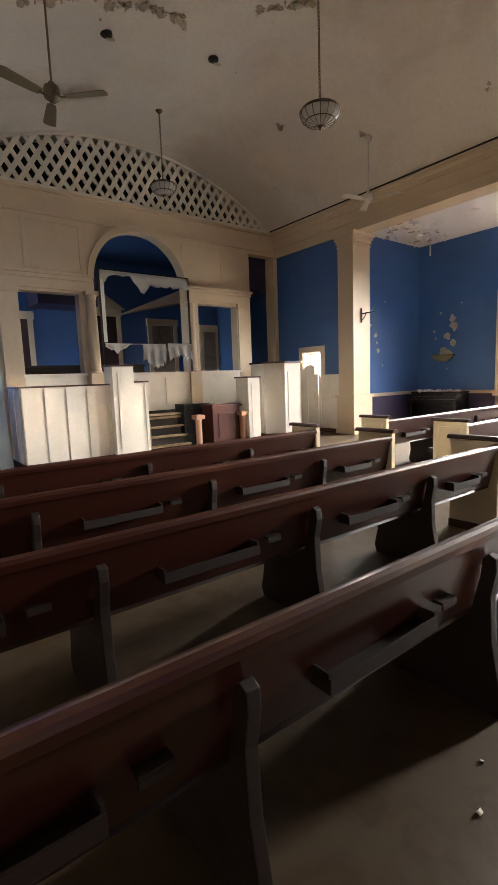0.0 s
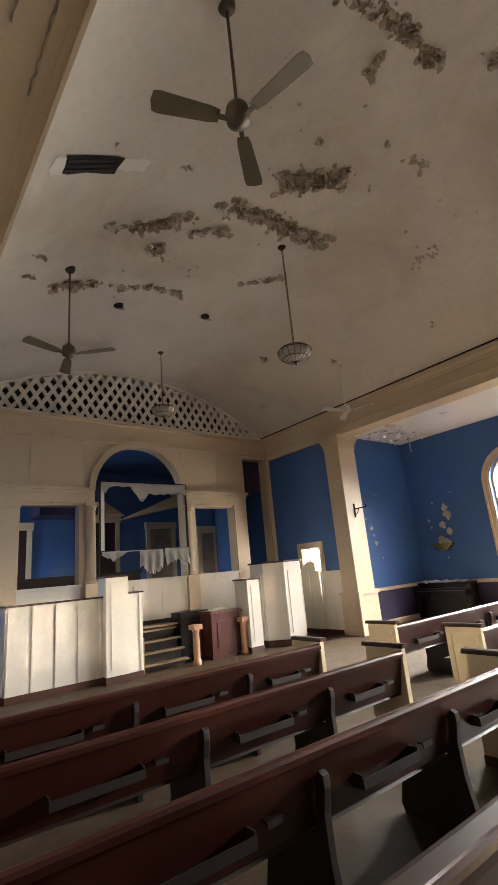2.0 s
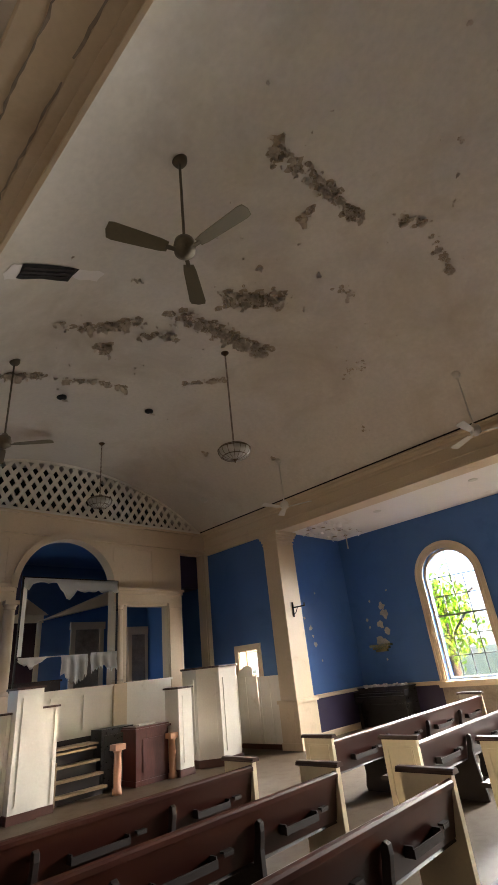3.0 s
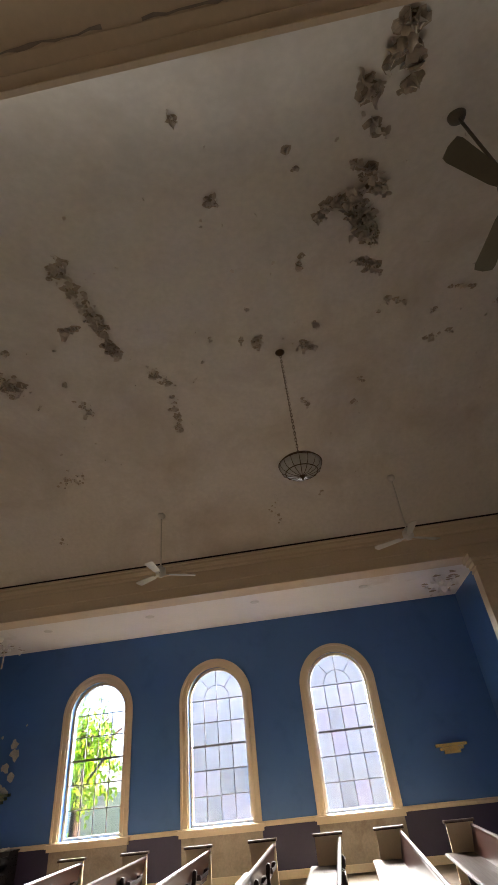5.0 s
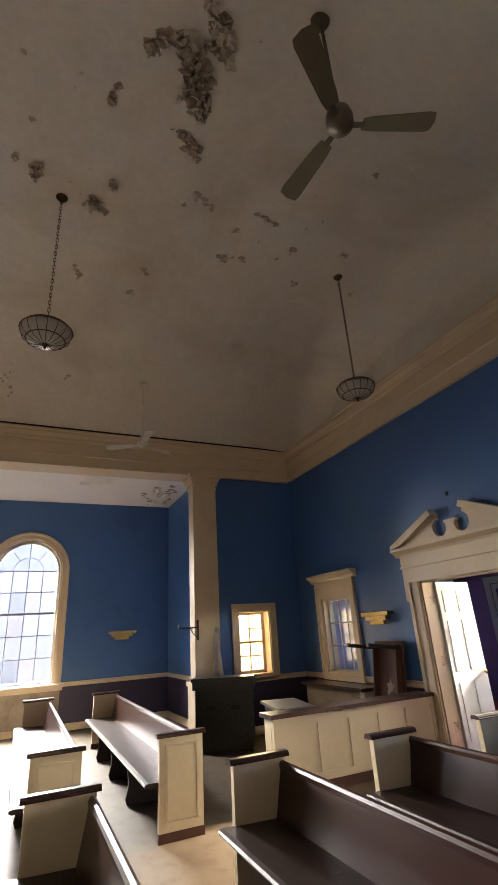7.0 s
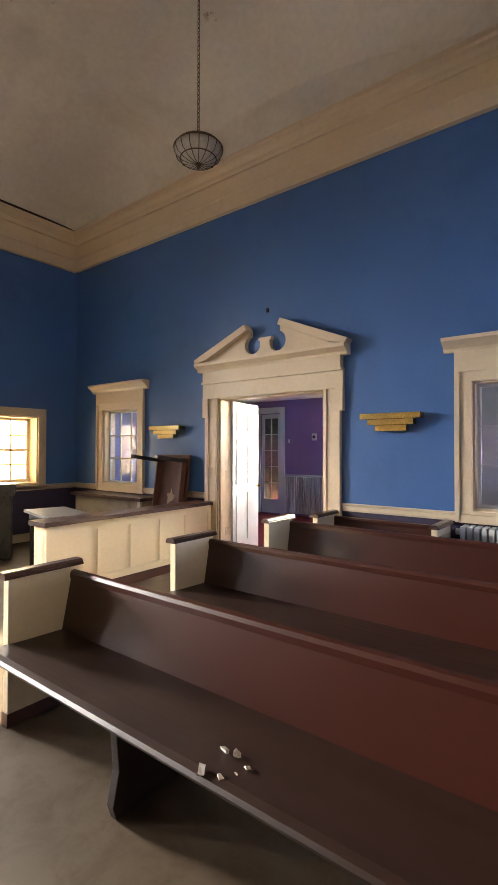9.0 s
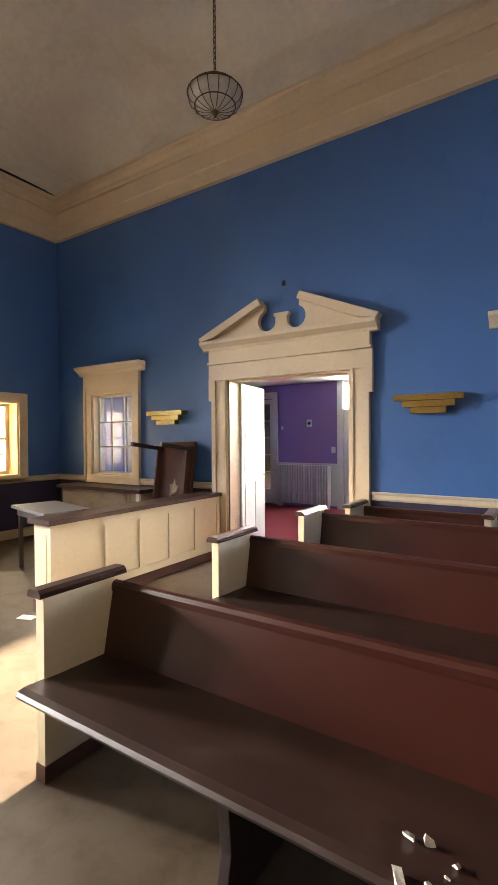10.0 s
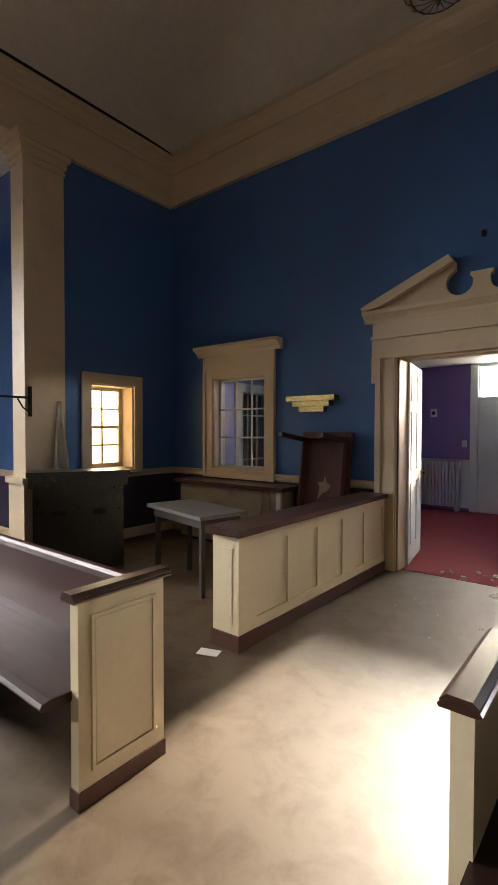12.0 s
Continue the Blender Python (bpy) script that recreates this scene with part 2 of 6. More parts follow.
def lathe(profile, n=20, m=None):
    """A turned body from (radius, height) points."""
    bm = bmesh.new()
    rings = []
    for r, z in profile:
        rings.append([bm.verts.new((r * math.cos(2 * math.pi * i / n), r * math.sin(2 * math.pi * i / n), z)) for i in range(n)])
    for p, q in zip(rings, rings[1:]):
        for i in range(n):
            bm.faces.new((p[i], p[(i + 1) % n], q[(i + 1) % n], q[i]))
    if profile[0][0] > 0.001:
        bm.faces.new(rings[0][::-1])
    if profile[-1][0] > 0.001:
        bm.faces.new(rings[-1])
    if m:
        bmesh.ops.transform(bm, matrix=m, verts=bm.verts)
    for f in bm.faces:
        f.smooth = True
    bmesh.ops.remove_doubles(bm, verts=bm.verts, dist=0.0005)
    bmesh.ops.recalc_face_normals(bm, faces=bm.faces)
    return bm


def tube(points, r, n=6):
    """A thin round bar along a line of points."""
    bm = bmesh.new()
    rings = []
    pts = [Vector(p) for p in points]
    for i, p in enumerate(pts):
        d = (pts[min(i + 1, len(pts) - 1)] - pts[max(i - 1, 0)]).normalized()
        s = d.orthogonal().normalized() if abs(d.z) > 0.9 else d.cross(Vector((0, 0, 1))).normalized()
        t = d.cross(s)
        rings.append([bm.verts.new(p + (s * math.cos(2 * math.pi * k / n) + t * math.sin(2 * math.pi * k / n)) * r) for k in range(n)])
    for a, b in zip(rings, rings[1:]):
        for k in range(n):
            bm.faces.new((a[k], a[(k + 1) % n], b[(k + 1) % n], b[k]))
    bm.faces.new(rings[0][::-1])
    bm.faces.new(rings[-1])
    bmesh.ops.recalc_face_normals(bm, faces=bm.faces)
    return bm


def join(*bms):
    out = bmesh.new()
    for b in bms:
        me = bpy.data.meshes.new("tmp")
        b.to_mesh(me)
        b.free()
        out.from_mesh(me)
        bpy.data.meshes.remove(me)
    return out


def mesh_ob(name, bm, mat, bevel=0.0):
    if bevel:
        es = [e for e in bm.edges if len(e.link_faces) == 2 and e.calc_face_angle(0) > 0.6]
        bmesh.ops.bevel(bm, geom=es, offset=bevel, segments=2, affect="EDGES", profile=0.6, clamp_overlap=True)
    me = bpy.data.meshes.new(name)
    bm.to_mesh(me)
    bm.free()
    me.materials.append(mat)
    return new(name, me)


def part(name, bm, mat, parent, label="", bevel=0.0):
    ob = mesh_ob(name, bm, mat, bevel)
    ob.parent = parent
    ob.matrix_parent_inverse = parent.matrix_world.inverted() if parent.parent is None else Matrix()
    if label:
        ob["label"] = label
    return ob


def thing(name, label, category, group="", at=(0, 0, 0)):
    """An Empty at a thing's base; its parts are built in its own frame and set down with it."""
    ob = new(name)
    ob.empty_display_size = 0.1
    ob.matrix_basis = Matrix.Translation(at)
    return tagged(ob, label, category, group)


def own(name, bm, mat, parent, label="", bevel=0.0):
    """A part built in its thing's own frame."""
    ob = mesh_ob(name, bm, mat, bevel)
    ob.parent = parent
    if label:
        ob["label"] = label
    return ob


def setting(name, bm, mat, label, category, bevel=0.0):
    return tagged(mesh_ob(name, bm, mat, bevel), label, category, kind="structure")


def rect(u0, v0, u1, v1):
    return [(u0, v0), (u1, v0), (u1, v1), (u0, v1)]


def arched(u0, v0, u1, spring, n=24):
    """The outline of an opening with a round head."""
    c, r = (u0 + u1) / 2, (u1 - u0) / 2
    return [(u0, v0), (u1, v0)] + [(c + r * math.cos(math.pi * i / n), spring + r * math.sin(math.pi * i / n)) for i in range(n + 1)]


# (u, v, w) laid on a wall: XZ runs along x with w towards -y, YZ along y with w towards +x
def on_xz(y):
    return Matrix(((1, 0, 0, 0), (0, 0, -1, y), (0, 1, 0, 0), (0, 0, 0, 1)))


def on_yz(x):
    return Matrix(((0, 0, 1, x), (1, 0, 0, 0), (0, 1, 0, 0), (0, 0, 0, 1)))


# ---- the plan ----
XC = 5.55                      # middle of the nave
XW, XE = 1.25, 9.85            # nave side walls
YS, YN = -6.4, 10.35           # nave end walls
ZB, ZT = 4.83, 5.5             # underside and top of the entablature
TE, TW = 13.2, -2.1            # transept end walls
TS, TN = -4.5, 7.9             # transept side walls
ZTC = 5.02                     # transept ceiling
SPRING, CROWN = 5.38, 6.85     # vault
HALF = (XE - XW) / 2
RV = (HALF ** 2 + (CROWN - SPRING) ** 2) / (2 * (CROWN - SPRING))


def vault_z(x):
    return CROWN - RV + math.sqrt(RV ** 2 - (x - XC) ** 2)


# ---- floor, walls, ceilings ----
setting("ground", boxes((-300, -300, -0.6, 300, 300, -0.25)), material("grass_ground", (0.06, 0.09, 0.03), 0.9, var=0.4, scale=0.6, fine=12, bump=0.5), "flat mown grass ground outside the church", "ground")
setting("floor", boxes((TW - 0.3, YS - 0.1, -0.25, TE + 0.3, 15.3, 0.0)), FLOOR, "worn tan linoleum floor with dirt and scuffs", "floor")

DOOR = (4.66, 6.31, 2.28)
SWIN = (8.07, 9.00, 0.97, 2.24)
NWIN = (2 * XC - SWIN[1], 2 * XC - SWIN[0])
setting("wall_south", plate([[(XW - 0.5, 0), (DOOR[0], 0), (DOOR[0], DOOR[2]), (DOOR[1], DOOR[2]), (DOOR[1], 0), (XE + 0.45, 0), (XE + 0.45, ZT), (XW - 0.5, ZT)],
                             rect(SWIN[0], SWIN[2], SWIN[1], SWIN[3]), rect(NWIN[0], SWIN[2], NWIN[1], SWIN[3])], on_xz(YS), 0.22), BLUE, "tall blue painted plaster wall with a doorway", "wall")
arc = [(XC + HALF * 1.0 * k, vault_z(XC + HALF * k)) for k in [1 - i / 24 for i in range(49)]]
setting("tympanum_south", plate([[(XW, ZT), (XE, ZT)] + arc], on_xz(YS + 0.02), 0.24), PLASTER, "plaster wall filling the vault's end", "wall")

SMALLWIN = (-5.66, -4.98, 0.97, 2.12)
setting("wall_east_south", plate([rect(YS, 0, -4.2, ZB), rect(SMALLWIN[0], SMALLWIN[2], SMALLWIN[1], SMALLWIN[3])], on_yz(XE), 0.4), BLUE, "blue painted plaster wall with a small window", "wall")
setting("wall_east_north", plate([rect(7.48, 0, YN, ZB), rect(8.62, 0.97, 9.30, 2.12)], on_yz(XE), 0.4), BLUE, "blue painted plaster wall with a small window", "wall")
setting("wall_west_south", boxes((XW - 0.4, YS, 0, XW, -4.2, ZB)), BLUE, "blue painted plaster wall", "wall")
setting("wall_west_north", boxes((XW - 0.4, 7.48, 0, XW, YN, ZB)), BLUE, "blue painted plaster wall", "wall")
WINY = (4.75, 1.78, -1.18)
WSILL, WSPR, WR = 0.95, 3.36, 0.70
setting("wall_east", plate([rect(TS - 0.3, 0, TN + 0.3, ZTC + 0.2)] + [arched(y - WR, WSILL, y + WR, WSPR) for y in WINY], on_yz(TE), 0.38), BLUE, "blue painted wall with three round-headed windows", "wall")
setting("wall_transept_south", boxes((XE + 0.4, TS - 0.2, 0, TE, TS, ZTC + 0.2)), BLUE, "blue painted transept side wall", "wall")
setting("wall_transept_north", boxes((XE + 0.4, TN, 0, TE, TN + 0.2, ZTC + 0.2)), BLUE, "blue painted transept side wall with peeling paint", "wall")
# unseen west walls: grey is picked to dim and warm light bounced from them
setting("wall_west", boxes((TW - 0.3, TS - 0.3, 0, TW, TN + 0.3, ZTC + 0.2)), MOUNTGREY, "unseen plain transept wall, grey to warm the bounced light", "wall")
setting("wall_west_transept_south", boxes((TW, TS - 0.2, 0, XW - 0.4, TS, ZTC + 0.2)), MOUNTGREY, "unseen plain transept wall, grey to warm the bounced light", "wall")
setting("wall_west_transept_north", boxes((TW, TN, 0, XW - 0.4, TN + 0.2, ZTC + 0.2)), MOUNTGREY, "unseen plain transept wall, grey to warm the bounced light", "wall")
setting("ceiling_transept_east", boxes((XE + 0.42, TS, ZTC, TE, TN, ZTC + 0.15)), CEILING, "flat white transept ceiling with water stains", "ceiling")
setting("ceiling_transept_west", boxes((TW, TS, ZTC, XW - 0.42, TN, ZTC + 0.15)), CEILING, "flat white transept ceiling", "ceiling")
setting("beam_east", boxes((XE - 0.05, YS + 0.05, ZB, XE + 0.42, YN, ZT)), CREAM, "long cream painted entablature beam", "beam", 0.006)
setting("beam_west", boxes((XW - 0.42, YS + 0.05, ZB, XW + 0.05, YN, ZT)), CREAM, "long cream painted entablature beam", "beam", 0.006)
setting("beam_west_moulding", boxes((XW - 0.025, YS + 0.05, ZB - 0.016, XW + 0.03, YN, ZB - 0.0005), (XW + 0.03, YS + 0.05, ZB - 0.032, XW + 0.06, YN, ZB - 0.0005), (XW - 0.10, YS + 0.05, ZB - 0.006, XW - 0.025, YN, ZB - 0.0005)), CREAM, "cream painted moulding along the beam's edge", "trim", 0.003)
setting("frieze_south", boxes((XW + 0.05, YS - 0.01, ZB + 0.02, XE - 0.05, YS + 0.05, ZT)), CREAM, "cream painted frieze along the wall's top", "trim", 0.006)
CROWNP = [(0, 0), (0.03, 0.0), (0.045, 0.03), (0.05, 0.07), (0.085, 0.10), (0.12, 0.12), (0.125, 0.16), (0.15, 0.17), (0.15, 0.20), (0, 0.20)]
ARCHI = [(0, 0), (0.018, 0), (0.018, 0.05), (0.012, 0.055), (0.012, 0.20), (0.03, 0.215), (0.03, 0.24), (0, 0.24)]
for nm, a, b in (("cornice_south", (XE - 0.05, YS + 0.05, 5.31), (XW + 0.05, YS + 0.05, 5.31)), ("cornice_east", (XE - 0.05, YN, 5.31), (XE - 0.05, YS + 0.05, 5.31)),
                 ("cornice_west", (XW + 0.05, YS + 0.05, 5.31), (XW + 0.05, YN, 5.31))):
    a, b = (b, a) if nm != "cornice_south" else (b, a)
    setting(nm, sweep(CROWNP, a, b), CREAM, "cream painted crown moulding", "trim")
for nm, a, b in (("architrave_south", (XW + 0.05, YS + 0.05, ZB + 0.02), (XE - 0.05, YS + 0.05, ZB + 0.02)), ("architrave_east", (XE - 0.05, YS + 0.05, ZB), (XE - 0.05, YN, ZB)),
                 ("architrave_west", (XW + 0.05, YN, ZB), (XW + 0.05, YS + 0.05, ZB))):
    setting(nm, sweep(ARCHI, a, b), CREAM, "cream painted stepped moulding", "trim")

# vault: one thick curved shell, uncut; its hole is a dark plate below
bm = bmesh.new()
NS, COVE = 48, 0.85
lines = [YS + 0.01 + COVE * (1 - math.cos(k * math.pi / 20)) for k in range(11)] + [YN + 0.6]
rings = []
for y in lines:
    ring = []
    for i in range(NS + 1):
        x = XW - 0.2 + (XE - XW + 0.4) * i / NS
        xx = min(max(x, XW), XE)
        z = vault_z(xx) - (0.06 if xx != x else 0)
        s = min(1.0, max(0.0, (YS + 0.01 + COVE - y) / COVE))
        z -= min(COVE, max(0.0, z - ZT + 0.02)) * (1 - math.sqrt(1 - s * s))
        ring.append(bm.verts.new((x, y, z)))
    rings.append(ring)
for r0, r1 in zip(rings, rings[1:]):
    for i in range(NS):
        bm.faces.new((r0[i], r0[i + 1], r1[i + 1], r1[i])).smooth = True
top = bmesh.ops.duplicate(bm, geom=list(bm.verts) + list(bm.edges) + list(bm.faces))["geom"]
bmesh.ops.translate(bm, vec=(0, 0, 0.15), verts=[g for g in top if isinstance(g, bmesh.types.BMVert)])
bmesh.ops.reverse_faces(bm, faces=[g for g in top if isinstance(g, bmesh.types.BMFace)])
setting("ceiling_vault", bm, PLASTER, "shallow curved plaster vault with peeling paint and stains", "ceiling")

# ---- chancel wall ----
XA = 5.66                      # middle of the chancel arch
ARCHX = (XA - 1.16, XA + 1.16)
SILLN = 1.70
loops = [[(XW, 0), (XE, 0), (XE, ZT), (XW, ZT)],
         arched(ARCHX[0], SILLN, ARCHX[1], 3.76),
         rect(2.92, SILLN, 4.15, 3.42), rect(2 * XA - 4.15, SILLN, 2 * XA - 2.92, 3.42),
         rect(8.87, 0.02, 9.69, 4.86), rect(2 * XA - 9.69, 0.02, 2 * XA - 8.87, 4.86)]
setting("wall_north", plate(loops, on_xz(YN + 0.28), 0.28), CREAM, "cream painted chancel screen wall with arched openings", "wall")

# ---- pews ----
def pew(length, white_ends=(True, True), supports=(), racks=(), seed=0):
    """A bench pew: front at y = 0 facing +y, running from x = 0; ends, seat, back, supports and book racks."""
    p = thing("church_pew", "", "pew")
    tilt = radians(11)
    back = boxes((0.02, -0.015, 0.0, length - 0.02, 0.015, 0.345), m=pose(0, -0.345, 0.45, 11, 0, 0))
    own("backrest", back, PEW, p, bevel=0.006)
    own("top_rail", sweep([(-0.024, -0.03), (0.028, -0.03), (0.03, 0.0), (0.02, 0.018), (0.0, 0.024), (-0.018, 0.016), (-0.026, 0.0)], (0.02, -0.412, 0.788), (length - 0.02, -0.412, 0.788)), PEW, p)
    own("seat", sweep([(-0.36, 0.425), (0.10, 0.43), (0.125, 0.437), (0.132, 0.452), (0.122, 0.466), (0.09, 0.472), (-0.1, 0.462), (-0.34, 0.455)], (0.02, 0, 0), (length - 0.02, 0, 0)), SEAT, p)
    for end, x in ((0, -0.028), (1, length - 0.028)):
        e = own("end_panel", boxes((x, -0.435, 0.0, x + 0.056, 0.0, 0.835)), IVORY, p, "ivory painted end panel", bevel=0.004)
        s = 1 if end else -1
        xo = x + (0.056 if end else 0)
        own("raised_panel", boxes((min(xo, xo + s * 0.008), -0.36, 0.16, max(xo, xo + s * 0.008), -0.075, 0.75)), IVORY, e, bevel=0.006)
        own("panel_moulding", join(*[boxes(b) for b in ((min(xo, xo + s * 0.012), -0.38, 0.14, max(xo, xo + s * 0.012), -0.365, 0.77), (min(xo, xo + s * 0.012), -0.07, 0.14, max(xo, xo + s * 0.012), -0.055, 0.77),
                                   (min(xo, xo + s * 0.012), -0.39, 0.755, max(xo, xo + s * 0.012), -0.07, 0.77), (min(xo, xo + s * 0.012), -0.39, 0.14, max(xo, xo + s * 0.012), -0.07, 0.155))]), IVORY, e)
        own("end_base", boxes((x - 0.006, -0.441, 0.0, x + 0.062, 0.006, 0.075)), BASEWOOD, e, "red-brown base strip", bevel=0.003)
        own("end_cap", sweep([(-0.048, 0.835), (0.048, 0.835), (0.052, 0.843), (0.046, 0.85), (0.046, 0.858), (0.03, 0.872), (-0.03, 0.872), (-0.046, 0.858), (-0.046, 0.85), (-0.052, 0.843)], (x + 0.028, 0.03, 0), (x + 0.028, -0.465, 0)), CAPWOOD, e, "dark moulded wooden cap")
    for x in supports:
        prof = [(0.04, 0.0), (0.06, 0.06), (0.03, 0.2), (0.05, 0.42), (-0.365, 0.435), (-0.40, 0.60), (-0.408, 0.675), (-0.432, 0.70), (-0.462, 0.685), (-0.466, 0.63), (-0.446, 0.52), (-0.455, 0.33), (-0.50, 0.08), (-0.50, 0.0)]
        own("support", plate([prof], on_yz(x), 0.045), DARKWOOD, p, "nearly black slab support with an eared top", bevel=0.004)
    for x, w in racks:
        r = own("book_rack", boxes((x, -0.452, 0.535, x + w, -0.372, 0.545), (x, -0.458, 0.535, x + w, -0.45, 0.585), (x, -0.45, 0.545, x + 0.01, -0.376, 0.60), (x + w - 0.01, -0.45, 0.545, x + w, -0.376, 0.60)), DARKWOOD, p, "dark wooden hymnal rack", bevel=0.002)
        own("cup_holder", boxes((x + w + 0.08, -0.43, 0.585, x + w + 0.17, -0.37, 0.597), (x + w + 0.08, -0.432, 0.567, x + w + 0.17, -0.424, 0.585)), DARKWOOD, p, "small dark communion cup holder", bevel=0.003)
    return p


GROUP_W, GROUP_E = "pews west of the aisle", "pews east of the aisle"
WEST0, WEST1 = 0.06, 4.69
EAST0, EAST1 = 6.08, 10.86
LW, LE = WEST1 - WEST0, EAST1 - EAST0
first_w = pew(LW, supports=(1.10, 2.36, 3.56), racks=((0.25, 0.5), (1.40, 0.55), (2.65, 0.5), (3.85, 0.4)))
first_e = pew(LE, supports=(1.25, 2.45, 3.65), racks=((0.4, 0.5), (1.6, 0.5), (2.75, 0.5), (3.95, 0.5)))
tagged(first_w, "long dark cherry-stained wooden pew with ivory end panels", "pew", GROUP_W)
tagged(first_e, "long dark cherry-stained wooden pew with ivory end panels", "pew", GROUP_E)
ROWS_W = (4.19, 3.11, 2.03, 1.03, -1.27, -2.68, -3.97, -5.24)
ROWS_E = (4.20, 3.05, 1.92, 0.80, -0.31, -1.33, -2.48)
for i, y in enumerate(ROWS_W):
    m = Matrix.Translation((WEST0, y, 0))
    if i == 0:
        first_w.matrix_basis = m
    else:
        copy_thing(first_w, m)
for i, y in enumerate(ROWS_E):
    m = Matrix.Translation((EAST0, y, 0))
    if i == 0:
        first_e.matrix_basis = m
    else:
        copy_thing(first_e, m)
for nm, x0, x1 in (("choir_parapet", ARCHX[0] + 0.03, ARCHX[1] - 0.03),):
    c = thing(nm, "white painted panelled choir rail below the arch", "panel")
    own("rail_board", boxes((x0, YN - 0.10, 0.78, x1, YN - 0.02, 1.66)), WHITE, c, bevel=0.004)
    for k in range(3):
        a = x0 + 0.1 + k * (x1 - x0 - 0.1) / 3
        own("raised_panel", boxes((a, YN - 0.115, 0.90, a + (x1 - x0 - 0.4) / 3, YN - 0.10, 1.56)), WHITE, c, bevel=0.005)
    own("rail_cap", boxes((x0 - 0.02, YN - 0.14, 1.66, x1 + 0.02, YN - 0.0, 1.70)), WHITE, c, bevel=0.008)
    # dark sheet in place of the shaded open space under the rail
    own("rail_base", boxes((x0, YN - 0.10, 0.0, x1, YN - 0.03, 0.78)), DARKWOOD, c, "near-black board put in for the shade below the rail")

# trim of the chancel wall
def trim(name, bm, mat=None, label="cream painted moulding", bevel=0.004):
    return setting(name, bm, mat or CREAM, label, "trim", bevel)


RING = 0.09
for side in (0, 1):
    mx = (lambda v: v) if not side else (lambda v: 2 * XA - v)
    a, b = sorted((mx(2.50), mx(4.42)))
    trim("entablature_trim", boxes((a, YN - 0.05, 3.48, b, YN, 3.68), (a - 0.02, YN - 0.09, 3.68, b + 0.02, YN, 3.76), (a - 0.05, YN - 0.13, 3.76, b + 0.05, YN, 3.82)))
    a, b = sorted((mx(2.54), mx(2.90)))
    trim("pilaster_trim", boxes((a, YN - 0.05, 0.0, b, YN, 3.36), (a - 0.03, YN - 0.08, 3.36, b + 0.03, YN, 3.48), (a - 0.03, YN - 0.08, 0, b + 0.03, YN, 0.2)))
    a, b = sorted((mx(4.27), mx(4.52)))
    cx = (a + b) / 2
    col = thing("engaged_column", "round cream painted column beside the arch", "column", "columns beside the arch", (cx, YN - 0.02, 0))
    own("shaft", lathe([(0.125, 1.75), (0.13, 1.79), (0.122, 1.83), (0.12, 2.3), (0.105, 3.32), (0.105, 3.33)], 24), CREAM, col)
    own("capital", join(lathe([(0.112, 3.30), (0.125, 3.32), (0.115, 3.35), (0.14, 3.39), (0.14, 3.40)], 24), boxes((-0.15, -0.15, 3.40, 0.15, 0.02, 3.48))), CREAM, col)
    own("base", join(lathe([(0.15, 1.70), (0.155, 1.72), (0.14, 1.74), (0.13, 1.76)], 24), boxes((-0.16, -0.16, 0.0, 0.16, 0.02, 1.70))), CREAM, col)
    a, b = sorted((mx(2.92), mx(4.15)))
    trim("window_apron", boxes((a - 0.02, YN - 0.03, 0.75, b + 0.02, YN, 1.66), (a - 0.05, YN - 0.06, 1.66, b + 0.05, YN + 0.04, 1.71)), WHITE, "white painted panel below the opening")
    a, b = (XW, 1.50) if not side else (9.71, XE)
    trim("corner_pilaster", boxes((a, YN - 0.05, 0, b, YN, 4.86)))
    a, b = sorted((mx(2.99), mx(4.64)))
    trim("upper_panel", plate([rect(a + 0.1, 3.86, b - 0.35, 4.88), rect(a + 0.16, 3.92, b - 0.41, 4.82)], on_xz(YN), 0.012), CREAM, "cream painted panel moulding")
ring_o = [(XA + (1.16 + 0.14) * math.cos(math.pi * i / 32), 3.76 + (1.16 + 0.14) * math.sin(math.pi * i / 32)) for i in range(33)]
ring_i = [(XA + 1.16 * math.cos(math.pi * i / 32), 3.76 + 1.16 * math.sin(math.pi * i / 32)) for i in range(33)]
trim("arch_trim", plate([ring_o + ring_i[::-1]], on_xz(YN), 0.05))
trim("frieze_north", boxes((XW + 0.05, YN - 0.04, 4.95, XE - 0.05, YN, 5.0), (XW + 0.05, YN - 0.06, ZT - 0.09, XE - 0.05, YN, ZT - 0.03)))

# lattice in the vault's end
LB = ZT + 0.02
lat = thing("lattice_screen", "white painted diagonal lattice filling the vault's end", "lattice")
step, w, rise = 0.25, 0.095, 1.55
zmax = CROWN - LB
def clip_strip(x0, s, y0, y1):
    """One lattice strip leaning by s, cut where it leaves the arch."""
    n, good = 60, []
    for i in range(n + 1):
        z = LB + zmax * i / n
        x = x0 + s * (z - LB) / rise
        if abs(x - XC) < HALF - 0.02 and z < vault_z(x) - 0.05:
            good.append((x, z))
    if len(good) < 4:
        return
    (xa, za), (xb, zb) = good[0], good[-1]
    hw = w / 2 * math.sqrt(1 + 1 / rise ** 2) * 1.0
    vs = []
    strips = bmesh.new()
    for y in (y0, y1):
        vs.append([strips.verts.new(p) for p in ((xa - hw, y, za), (xa + hw, y, za), (xb + hw, y, zb), (xb - hw, y, zb))])
    strips.faces.new(vs[0])
    strips.faces.new(vs[1][::-1])
    for i in range(4):
        strips.faces.new((vs[0][i], vs[1][i], vs[1][(i + 1) % 4], vs[0][(i + 1) % 4]))
    bmesh.ops.recalc_face_normals(strips, faces=strips.faces)
    own("slat", strips, WHITE, lat)
k = XW - 1.6
